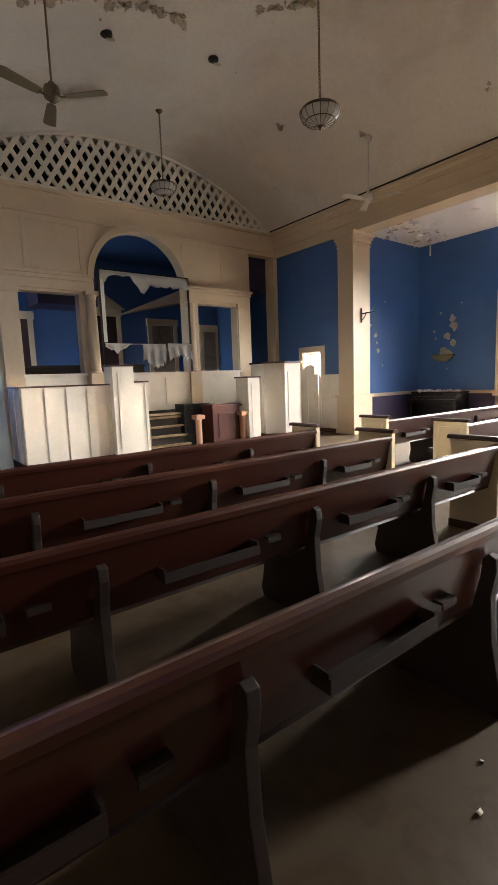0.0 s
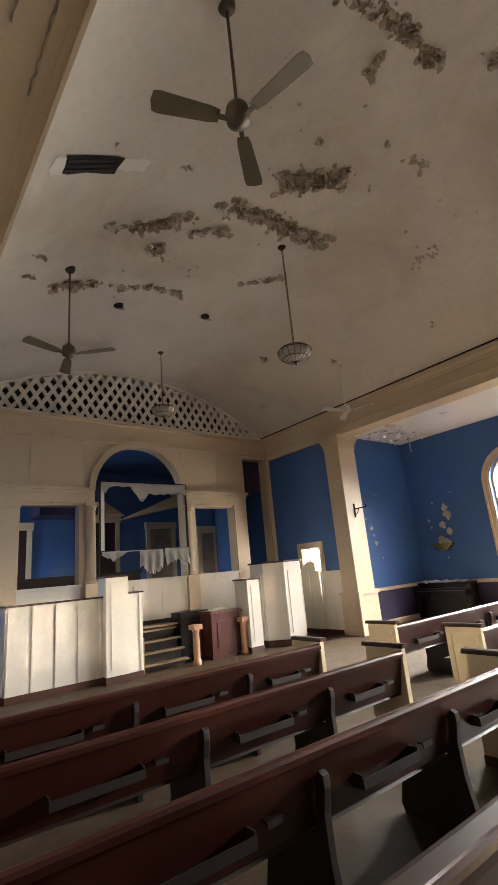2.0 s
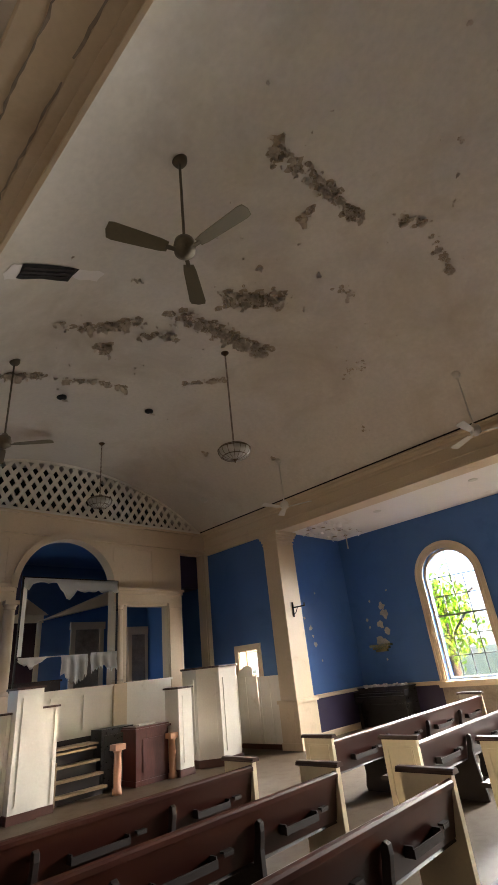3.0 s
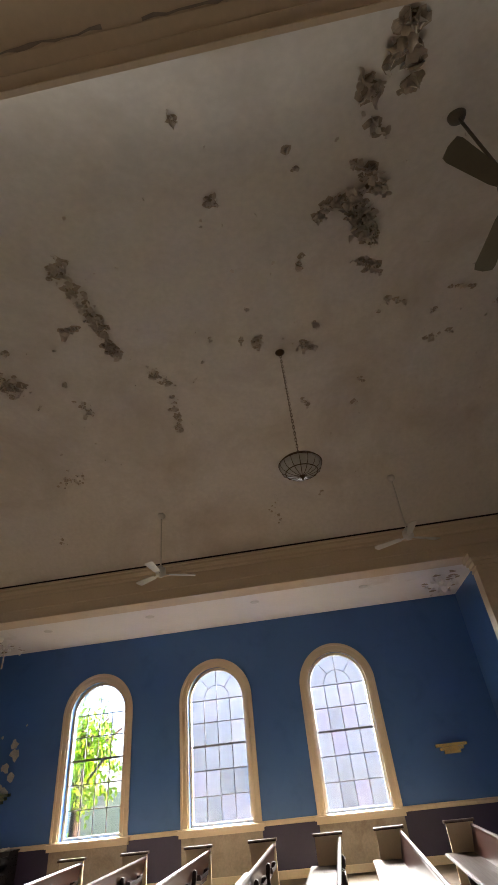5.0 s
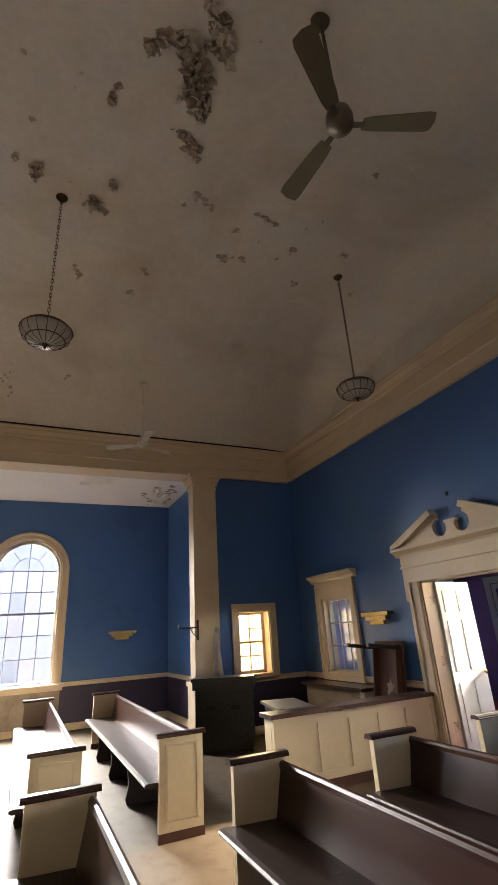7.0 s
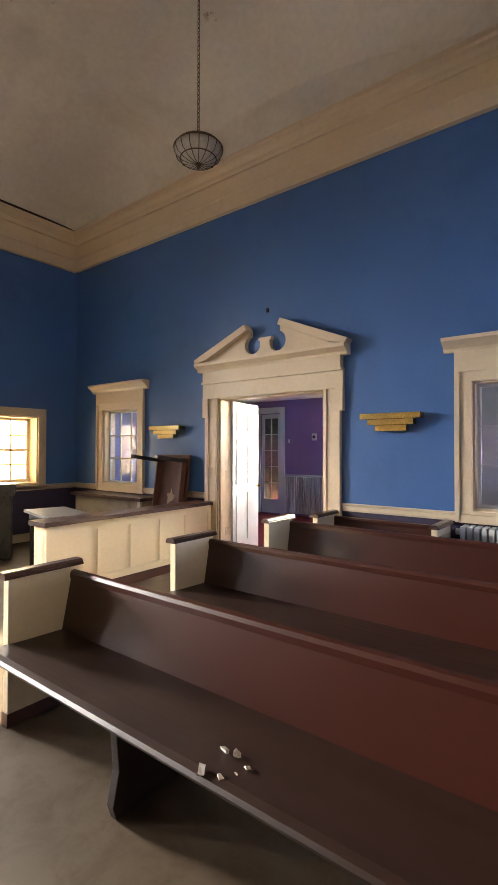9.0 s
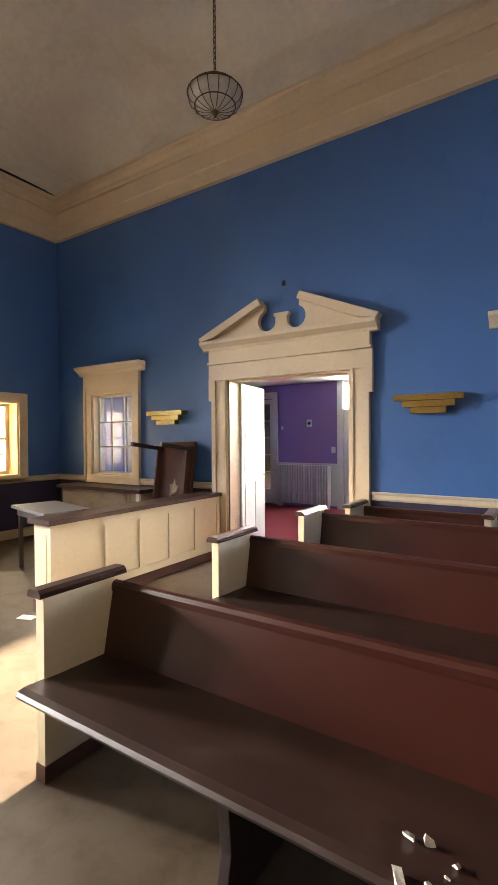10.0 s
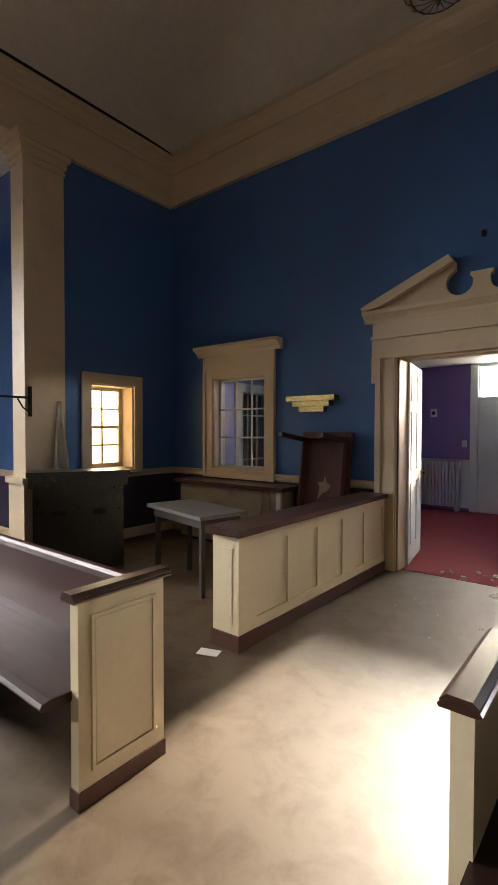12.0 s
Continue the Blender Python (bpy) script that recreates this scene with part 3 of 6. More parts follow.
while k < XE + 1.6:
    clip_strip(k, 1.0, YN + 0.03, YN + 0.045)
    clip_strip(k + 0.04, -1.0, YN + 0.046, YN + 0.061)
    k += step
edge = [(XC + (HALF - 0.02) * k, vault_z(XC + (HALF - 0.02) * k)) for k in [1 - i / 30 for i in range(61)]]
own("lattice_border", plate([[(x, z) for x, z in edge] + [(x, z - 0.07) for x, z in edge[::-1]]], on_xz(YN + 0.06), 0.05), WHITE, lat)
own("lattice_sill", boxes((XW + 0.05, YN - 0.02, ZT - 0.02, XE - 0.05, YN + 0.10, ZT + 0.045)), WHITE, lat, bevel=0.005)

# rooms behind the chancel wall
setting("wall_choir_back", boxes((XW - 0.5, 13.3, 0, XE + 0.5, 13.5, 5.6)), BLUE, "blue painted wall of the choir room", "wall")
setting("wall_choir_west", plate([rect(YN + 0.28, 0, 13.3, 5.6), rect(10.8, 1.2, 11.6, 2.8), rect(12.15, 1.6, 12.95, 3.2)], on_yz(XW - 0.5), 0.5), BLUE, "blue painted wall of the choir room", "wall")
setting("wall_choir_east", boxes((XE, YN + 0.28, 0, XE + 0.5, 13.3, 5.6)), BLUE, "blue painted wall of the choir room", "wall")
setting("ceiling_choir", boxes((XW - 0.5, YN + 0.28, 4.95, XE + 0.5, 13.5, 5.1)), BLUE, "dark blue painted ceiling of the choir room", "ceiling")
# the loft's darkness behind the lattice is this wall's colour
setting("loft_back", boxes((XW - 0.5, 12.2, 5.1, XE + 0.5, 12.3, 7.2)), VOIDSHADE, "loft wall behind the lattice, near-black for the shade in there", "wall")
# unseen roof and loft walls, added to block the sky above the vault
setting("roof", boxes((TW - 0.4, -11.6, 7.2, TE + 0.5, 13.6, 7.35)), VOIDSHADE, "unseen roof slab keeping the sky out of the loft", "roof")
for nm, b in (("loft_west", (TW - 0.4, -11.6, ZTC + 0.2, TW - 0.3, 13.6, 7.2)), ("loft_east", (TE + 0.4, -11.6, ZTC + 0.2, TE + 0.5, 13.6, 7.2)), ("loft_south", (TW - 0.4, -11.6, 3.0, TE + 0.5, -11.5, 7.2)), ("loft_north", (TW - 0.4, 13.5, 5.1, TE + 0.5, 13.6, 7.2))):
    setting(nm, boxes(b), VOIDSHADE, "unseen loft wall keeping the sky out", "wall")
for x0, x1 in ((8.62, 9.72), (2 * XC - 9.72, 2 * XC - 8.62)):
    cx = (x0 + x1) / 2
    setting("niche_wall", plate([rect(x0, 0, x1, 3.95), arched(cx - 0.30, 1.0, cx + 0.30, 2.9)], on_xz(11.75), 0.12), BLUE, "blue painted wall with a shallow arched niche", "wall")
    setting("niche_back", boxes((x0, 11.75, 0, x1, 11.8, 3.95)), BLUE, "blue painted niche back", "wall")
    # the shadow at the passage's top is put into this block's dark colour
    setting("niche_soffit", boxes((x0, YN + 0.28, 3.95, x1, 11.8, 4.95)), DADO, "bulkhead over the passage, dark for the shade at its top", "wall")
    s = x0 if x0 > XC else x1
    setting("passage_wall", boxes((s - 0.06, YN + 0.28, 0, s + 0.06, 11.75, 4.95)), BLUE, "blue painted passage wall", "wall")
MAROON = material("dark_maroon_curtain", (0.03, 0.008, 0.012), 0.8, var=0.3, scale=8, fine=40, bump=0.2, stretch=(6, 6, 0.5))


def pediment_door(x, y, w, h, fill, name, pediment=True, label=""):
    d = thing(name, label, "doorway", "", (x, y, 0))
    own("jamb", boxes((-w / 2 - 0.13, -0.06, 0, -w / 2, 0, h)), CREAM, d, bevel=0.004)
    own("jamb", boxes((w / 2, -0.06, 0, w / 2 + 0.13, 0, h)), CREAM, d, bevel=0.004)
    own("lintel", boxes((-w / 2 - 0.16, -0.08, h, w / 2 + 0.16, 0, h + 0.2)), CREAM, d, bevel=0.004)
    if pediment:
        own("pediment", plate([[(-w / 2 - 0.28, h + 0.2), (w / 2 + 0.28, h + 0.2), (0, h + 0.62)]], on_xz(0), 0.12), CREAM, d, bevel=0.01)
    own("door_leaf", boxes((-w / 2, -0.03, 0, w / 2, -0.005, h)), fill, d)
    return d


pediment_door(5.82, 13.3, 0.70, 3.4, MAROON, "pedimented_doorway", label="cream pedimented doorway hung with a dark maroon curtain")
pediment_door(3.30, 13.3, 0.88, 3.22, MAROON, "curtained_doorway", False, "cream framed doorway hung with a dark maroon curtain")
pediment_door(7.66, 13.3, 0.75, 3.2, MOUNTGREY, "panel_door", False, "grey painted door in a cream frame")
setting("wall_choir_pier", boxes((7.80, 11.6, 0, 8.56, 11.7, 4.95)), BLUE, "blue painted pier of the choir room", "wall")
pediment_door(8.27, 11.6, 0.42, 2.85, MOUNTGREY, "side_panel_door", False, "grey painted door in a cream frame")

setting("choir_bulkhead", boxes((3.8, 12.3, 3.5, 5.3, 13.3, 4.95)), DADO, "dark purple bulkhead of the choir room", "wall")
cr = thing("choir_rail", "dark stained panelled rail behind the openings", "rail")
own("panel", boxes((2.4, 11.02, 0, 5.9, 11.06, 1.88)), DARKWOOD, cr)
own("cap", boxes((2.38, 10.98, 1.88, 5.92, 11.10, 1.92)), DARKWOOD, cr, bevel=0.008)
setting("stair_soffit", plate([[(5.98, 3.36), (8.3, 3.86), (8.3, 4.32)]], on_xz(12.9), 0.8), CREAM, "cream plastered underside of a stair", "soffit")

# torn projection screen in front of the arch
scr = thing("projection_screen", "black-framed projection screen with its white fabric torn out", "screen")
SX0, SX1, SZ0, SZ1, SY = 4.53, 6.80, 2.36, 3.96, YN - 0.20
own("screen_frame", boxes((SX0, SY - 0.02, SZ0 - 0.1, SX0 + 0.035, SY + 0.02, SZ1), (SX1 - 0.035, SY - 0.02, SZ0 - 0.1, SX1, SY + 0.02, SZ1), (SX0, SY - 0.022, SZ1 - 0.03, SX1, SY + 0.018, SZ1 + 0.005)), BLACK, scr, bevel=0.004)
own("stand_leg", boxes((SX0 - 0.005, SY - 0.015, 1.70, SX0 + 0.03, SY + 0.015, SZ0 - 0.1)), BLACK, scr)
own("stand_leg", boxes((SX1 - 0.03, SY - 0.015, 1.70, SX1 + 0.005, SY + 0.015, SZ0 - 0.1)), BLACK, scr)


def rag(x0, x1, ztop, depth, seed):
    """A ragged hanging strip of fabric with folds."""
    rnd = random.Random(seed)
    bm, n, rows = bmesh.new(), 26, []
    ph = rnd.random() * 6
    for i in range(n + 1):
        u = i / n
        x = x0 + (x1 - x0) * u
        low = depth(u) * (0.85 + 0.3 * rnd.random())
        rows.append([bm.verts.new((x + 0.01 * math.sin(7 * v + ph), SY - 0.025 - 0.03 * math.sin(u * 19 + ph) * v - 0.02 * v, ztop - low * v)) for v in (0, 0.35, 0.7, 1.0)])
    for a, b in zip(rows, rows[1:]):
        for k in range(3):
            bm.faces.new((a[k], b[k], b[k + 1], a[k + 1])).smooth = True
    r = bmesh.ops.solidify(bm, geom=list(bm.faces), thickness=0.004)
    return bm


own("torn_fabric", rag(SX0 + 0.03, SX1 - 0.03, SZ1 - 0.02, lambda u: 0.10 + (0.30 * max(0, 1 - abs(u - 0.42) * 9)) + (0.16 if u > 0.45 else 0) + 0.22 * max(0, 1 - abs(u - 0.03) * 18), 3), FABRIC, scr, "torn white fabric along the top")
own("torn_fabric", rag(SX0 + 0.05, SX0 + 0.95, SZ0, lambda u: 0.22 * max(0.1, 1 - abs(u - 0.3) * 2.4), 5), FABRIC, scr, "torn white fabric along the foot")
own("torn_fabric", rag(SX0 + 0.95, SX0 + 1.55, SZ0, lambda u: 0.56 - 0.35 * abs(u - 0.55), 6), FABRIC, scr, "torn white fabric along the foot")
own("torn_fabric", rag(SX0 + 1.6, SX1 - 0.02, SZ0 + 0.02, lambda u: 0.30 + 0.25 * abs(u - 0.5), 7), FABRIC, scr, "torn white fabric along the foot")
own("torn_fabric", boxes((SX0 + 0.03, SY - 0.024, 2.38, SX0 + 0.11, SY - 0.020, 3.9)), FABRIC, scr, "torn white fabric along the side")


# ---- chancel furniture ----
def panel_screen(name, x0, x1, y, h, n, label, mat=None, depth=0.10):
    """A free-standing boarded screen: board, battens, cap and base."""
    mat = mat or WHITE
    p = thing(name, label, "panel", "", (x0, y, 0))
    L = x1 - x0
    own("board", boxes((0, 0, 0.09, L, depth, h)), mat, p, bevel=0.004)
    for k in range(n + 1):
        a = k * (L - 0.06) / n
        own("batten", boxes((a, -0.014, 0.12, a + 0.06, 0, h - 0.03)), mat, p, bevel=0.004)
    own("cap", boxes((-0.025, -0.035, h, L + 0.025, depth + 0.03, h + 0.03)), CAPWOOD, p, "dark wooden cap", bevel=0.006)
    own("base", boxes((-0.004, -0.018, 0, L + 0.004, depth + 0.004, 0.11)), BASEWOOD, p, "red-brown base strip", bevel=0.003)
    return p


panel_screen("chancel_screen", 2.39, 3.93, 8.44, 1.43, 4, "white boarded chancel screen with a dark cap")
panel_screen("chancel_screen", 4.36, 4.66, 8.34, 1.46, 1, "narrow white boarded chancel screen beside the tall post")
panel_screen("chancel_screen", 0.94, 1.56, 8.40, 1.38, 2, "white boarded screen at the edge of the chancel")
side = panel_screen("screen_return", 0.0, 0.9, 0.0, 1.43, 2, "white boarded return of the chancel screen")
side.matrix_basis = pose(2.37, 9.37, 0, 0, 0, -90)


def square_post(name, x0, x1, y0, y1, h, label):
    p = thing(name, label, "post", "", ((x0 + x1) / 2, (y0 + y1) / 2, 0))
    a, b = (x1 - x0) / 2, (y1 - y0) / 2
    own("shaft", boxes((-a, -b, 0.1, a, b, h)), WHITE, p, bevel=0.005)
    own("raised_panel", boxes((-a + 0.09, -b - 0.012, 0.22, a - 0.09, -b, h - 0.12)), WHITE, p, bevel=0.006)
    own("cap", boxes((-a - 0.03, -b - 0.03, h, a + 0.03, b + 0.03, h + 0.035)), CAPWOOD, p, "dark wooden cap", bevel=0.008)
    own("base", boxes((-a - 0.01, -b - 0.01, 0, a + 0.01, b + 0.01, 0.12)), BASEWOOD, p, "red-brown base", bevel=0.004)
    return p


square_post("tall_post", 3.94, 4.36, 8.26, 8.66, 1.77, "tall square white panelled post with a dark cap")
square_post("low_post", 7.05, 7.38, 8.20, 8.66, 1.48, "low square white panelled post with a dark cap")

# eight-sided pulpit
pul = thing("pulpit", "tall faceted white panelled pulpit with a thin dark cap", "pulpit", "", (8.32, 8.70, 0))
def ngon(r, z0, z1, n=8, off=math.pi / 8):
    bm = bmesh.new()
    lo = [bm.verts.new((r * math.cos(off + 2 * math.pi * i / n), r * math.sin(off + 2 * math.pi * i / n), z0)) for i in range(n)]
    hi = [bm.verts.new((v.co.x, v.co.y, z1)) for v in lo]
    for i in range(n):
        bm.faces.new((lo[i], lo[(i + 1) % n], hi[(i + 1) % n], hi[i]))
    bm.faces.new(lo[::-1])
    bm.faces.new(hi)
    return bm
own("body", ngon(0.64, 0.1, 1.80), WHITE, pul, bevel=0.006)
own("cap", ngon(0.68, 1.80, 1.84), CAPWOOD, pul, "thin dark cap", bevel=0.006)
own("base", ngon(0.68, 0, 0.14), BASEWOOD, pul, "red-brown base", bevel=0.005)
for i in range(8):
    a = math.pi / 4 * i
    r = 0.64 * math.cos(math.pi / 8)
    own("raised_panel", boxes((-0.002, -0.15, 0.25, 0.014, 0.15, 1.60), m=Matrix.Rotation(a, 4, "Z") @ Matrix.Translation((r, 0, 0))), WHITE, pul, bevel=0.006)

# panels along the wall by the small window
for y0, y1, h in ((8.66, 9.50, 1.52), (7.93, 8.63, 1.50)):
    p = thing("wall_panel", "white boarded panel standing against the wall", "panel", "panels by the small window", (XE - 0.03, y0, 0))
    L = y1 - y0
    own("board", boxes((-0.05, 0, 0.1, 0, L, h)), WHITE, p, bevel=0.004)
    for k in range(3):
        own("batten", boxes((-0.064, k * (L - 0.06) / 2, 0.12, -0.05, k * (L - 0.06) / 2 + 0.06, h)), WHITE, p, bevel=0.004)
    own("base", boxes((-0.07, 0, 0, 0, L, 0.1)), BASEWOOD, p, "red-brown base strip", bevel=0.003)
ob = tagged(mesh_ob("broken_panel_piece", plate([[(0, 0), (0.55, 0), (0.5, 0.12), (0.3, 0.24), (0.12, 0.26), (0, 0.2)]], on_yz(XE - 0.08) @ Matrix.Translation((8.80, 1.52, 0)), 0.03), WHITE, 0.004), "broken white board lying on the panels", "board")

# wooden steps, newel posts and the communion table
st = thing("stacked_crates", "stack of worn plain wooden slats and steps", "crates", "", (5.27, 8.55, 0))
for k in range(4):
    y = k * 0.14
    own("slat", boxes((-0.48, y, 0.10 + k * 0.19, 0.46, y + 0.17, 0.135 + k * 0.19)), TANWOOD, st, bevel=0.004)
    own("riser", boxes((-0.48, y + 0.15, 0.0, 0.46, y + 0.17, 0.10 + k * 0.19)), DARKWOOD, st, bevel=0.003)
own("side_board", boxes((-0.50, 0, 0, -0.48, 0.6, 0.62)), TANWOOD, st)
own("top_board", boxes((-0.5, 0.40, 0.74, 0.48, 0.80, 0.77)), TANWOOD, st, bevel=0.004)
for x, y in ((5.77, 8.30), (6.97, 8.34)):
    n = thing("newel_post", "short turned pinkish wood post with a flared cap", "post", "newel posts", (x, y, 0))
    own("shaft", lathe([(0.085, 0.0), (0.085, 0.08), (0.065, 0.10), (0.07, 0.35), (0.062, 0.60), (0.075, 0.63), (0.075, 0.65)], 18), SALMON, n)
    own("cap", boxes((-0.10, -0.10, 0.65, 0.10, 0.10, 0.74)), SALMON, n, bevel=0.015)
ct = thing("communion_table", "red mahogany cabinet table with a moulded front panel", "table", "", (6.58, 8.62, 0))
own("body", boxes((-0.36, -0.2, 0.06, 0.36, 0.25, 0.86)), MAHOGANY, ct, bevel=0.006)
own("front_panel", boxes((-0.22, -0.216, 0.2, 0.22, -0.2, 0.72)), MAHOGANY, ct, bevel=0.008)
own("top", boxes((-0.40, -0.25, 0.86, 0.40, 0.30, 0.90), (-0.37, -0.22, 0.90, 0.37, 0.28, 0.93)), MAHOGANY, ct, bevel=0.008)
own("base", boxes((-0.38, -0.22, 0, 0.38, 0.27, 0.08)), MAHOGANY, ct, bevel=0.006)
ch = thing("black_cabinet", "black painted cabinet standing behind the table", "cabinet", "", (6.12, 9.10, 0))
own("body", boxes((-0.34, -0.2, 0, 0.34, 0.2, 0.95)), BLACK, ch, bevel=0.006)
own("door", boxes((-0.28, -0.215, 0.08, 0.28, -0.2, 0.85)), BLACK, ch, bevel=0.004)
ob = tagged(mesh_ob("crumpled_papers", boxes((-0.2, -0.05, 0, 0.2, 0.08, 0.03), m=pose(6.56, 8.62, 0.93, 0, 0, 6)), PAPER, 0.008), "loose white papers on the table", "paper")
ob = tagged(mesh_ob("leaning_board", boxes((-0.11, -0.015, 0, 0.11, 0.015, 2.15), m=pose(2.10, 8.62, 0.0, -20, 5, 10)), BOARDBLUE, 0.003), "long pale blue board leaning on the wall", "board")

# ---- columns of the transept ----
def column(y0, y1, x0, x1, name):
    c = thing(name, "square cream painted column with a moulded cap and panelled base", "column", "transept columns", ((x0 + x1) / 2, (y0 + y1) / 2, 0))
    a, b = (x1 - x0) / 2, (y1 - y0) / 2
    own("shaft", boxes((-a, -b, 0.95, a, b, 4.60)), CREAM, c, bevel=0.006)
    own("cap", boxes((-a - 0.015, -b - 0.015, 4.52, a + 0.015, b + 0.015, 4.56), (-a - 0.03, -b - 0.03, 4.60, a + 0.03, b + 0.03, 4.68), (-a - 0.06, -b - 0.06, 4.68, a + 0.06, b + 0.06, 4.74), (-a - 0.09, -b - 0.09, 4.74, a + 0.09, b + 0.09, 4.826)), CREAM, c, bevel=0.008)
    own("pedestal", boxes((-a - 0.04, -b - 0.04, 0.0, a + 0.04, b + 0.04, 0.90), (-a - 0.06, -b - 0.06, 0, a + 0.06, b + 0.06, 0.14)), CREAM, c, bevel=0.006)
    own("pedestal_cap", boxes((-a - 0.07, -b - 0.07, 0.90, a + 0.07, b + 0.07, 0.97)), CREAM, c, bevel=0.012)
    own("raised_panel", boxes((-a - 0.052, -b + 0.08, 0.22, -a - 0.04, b - 0.08, 0.80)), CREAM, c, bevel=0.006)
    return c


column(-4.54, -4.05, 9.70, 9.99, "transept_column")
column(7.40, 7.88, 9.70, 10.32, "transept_column")
column(-4.62, -4.0, 0.70, 1.24, "transept_column")
column(7.32, 7.94, 0.70, 1.24, "transept_column")
for bx, y, z, s in ((9.685, -4.10, 1.66, 1), (9.98, 7.385, 2.72, -1)):
    b = thing("wall_bracket", "black iron bracket arm fixed on the column", "bracket", "iron brackets", (bx, y, z))
    own("back_bar", boxes((-0.012, -0.018, 0, 0.012, 0.018, 0.34)), IRON, b, bevel=0.003)
    own("arm", boxes((-0.012, min(0, s * 0.36), 0.20, 0.012, max(0, s * 0.36), 0.225)), IRON, b, bevel=0.003)
    own("brace", tube([(0, s * 0.01, 0.05), (0, s * 0.08, 0.10), (0, s * 0.14, 0.20)], 0.009), IRON, b)
    own("tip", boxes((-0.012, s * 0.36 - 0.012, 0.20, 0.012, s * 0.36 + 0.012, 0.28)), IRON, b, bevel=0.003)
# cloth hanging on the column
bm = bmesh.new()
rows = []
for i in range(9):
    u = i / 8
    rows.append([bm.verts.new((9.69 - 0.03 * v - 0.03 * math.sin(u * 9) * v, -4.46 + (0.20 * u - 0.1) * (0.25 + 0.9 * v), 1.85 - 0.85 * v)) for v in [k / 7 for k in range(8)]])
for a, b in zip(rows, rows[1:]):
    for k in range(7):
        bm.faces.new((a[k], b[k], b[k + 1], a[k + 1])).smooth = True
bmesh.ops.solidify(bm, geom=list(bm.faces), thickness=0.006)
tagged(mesh_ob("hanging_cloth", bm, FABRIC), "limp pale cloth hanging against the column", "cloth")

# ---- dado and chair rail ----
RAILP = [(0, 0), (0.02, 0), (0.03, 0.02), (0.03, 0.06), (0.045, 0.075), (0.045, 0.09), (0, 0.09)]
def dado(name, a, b):
    a, b = Vector(a), Vector(b)
    setting(name, sweep([(0, 0), (0.012, 0), (0.012, 0.86), (0, 0.86)], a, b), DADO, "dark purple painted dado", "wall")
    up = Vector((0, 0, 0.86))
    setting("chair_rail", sweep(RAILP, a + up, b + up), CREAM, "cream painted chair rail", "trim")
    setting("baseboard", sweep([(0.012, 0), (0.03, 0), (0.03, 0.12), (0.02, 0.14), (0.012, 0.14)], a, b), CREAM, "cream painted skirting board", "trim")
for a, b in (((XW, YS, 0), (4.42, YS, 0)), ((6.57, YS, 0), (XE, YS, 0)), ((XE, YS, 0), (XE, -4.62, 0)), ((TE, TS, 0), (TE, TN, 0)), ((XE + 0.5, TS, 0), (TE, TS, 0)), ((TE, TN, 0), (XE + 0.5, TN, 0))):
    dado("dado", a, b)

# ---- tall windows of the transept ----
def tall_window(y, name):
    w = tagged(new(name), "tall round-headed white window with many small panes", "window", kind="structure")
    w.matrix_basis = Matrix.Translation((TE, y, 0))
    for r1, r0, d in ((0.89, 0.835, 0.05), (0.84, 0.78, 0.028), (0.785, 0.735, 0.042), (0.74, 0.695, 0.02)):
        ro = [(r1 * math.cos(math.pi * i / 32), WSPR + r1 * math.sin(math.pi * i / 32)) for i in range(33)]
        ri = [(r0 * math.cos(math.pi * i / 32), WSPR + r0 * math.sin(math.pi * i / 32)) for i in range(33)]
        own("casing", plate([[(r1, 0.93)] + ro + [(-r1, 0.93), (-r0, 0.93)] + ri[::-1] + [(r0, 0.93)]], on_yz(-d), d), CREAM, w, bevel=0.004)
    own("window_sill", boxes((-0.12, -0.95, 0.86, 0.16, 0.95, 0.93), (-0.09, -0.92, 0.80, 0.0, 0.92, 0.86)), CREAM, w, bevel=0.01)
    own("apron", boxes((-0.025, -0.88, 0.0, 0.0, 0.88, 0.80)), MOUNTGREY, w, "stained panel below the sill")
    fo, fi = 0.70, 0.64
    ro = [(fo * math.cos(math.pi * i / 32), WSPR + fo * math.sin(math.pi * i / 32)) for i in range(33)]
    ri = [(fi * math.cos(math.pi * i / 32), WSPR + fi * math.sin(math.pi * i / 32)) for i in range(33)]
    own("window_frame", plate([[(fo, 0.93)] + ro + [(-fo, 0.93)], [(fi, 1.0)] + ri + [(-fi, 1.0)]], on_yz(0.12), 0.06), SASH, w)
    H = (WSPR - 1.0) / 5
    bars = bmesh.new()
    for k in range(1, 6):
        t = 0.022 if k == 3 else 0.0095
        box(bars, 0.125, -fi, 1.0 + k * H - t, 0.165, fi, 1.0 + k * H + t)
    for k in (-1, 0, 1):
        box(bars, 0.132, k * fi / 2 - 0.009, 1.0, 0.158, k * fi / 2 + 0.009, WSPR + (0 if k else fi))
    own("glazing_bar", bars, BACKLITBAR, w)
    arcp = [(0.145, fi / 2 * math.cos(math.pi * i / 16), WSPR + fi / 2 * math.sin(math.pi * i / 16)) for i in range(17)]
    own("glazing_bar", join(tube(arcp, 0.008), *[tube([(0.145, s * fi / 2 * math.cos(0.9), WSPR + fi / 2 * math.sin(0.9)), (0.145, s * fi * math.cos(0.9), WSPR + fi * math.sin(0.9))], 0.008) for s in (-1, 1)]), BACKLITBAR, w)
    return w, fi, H


PANES = []
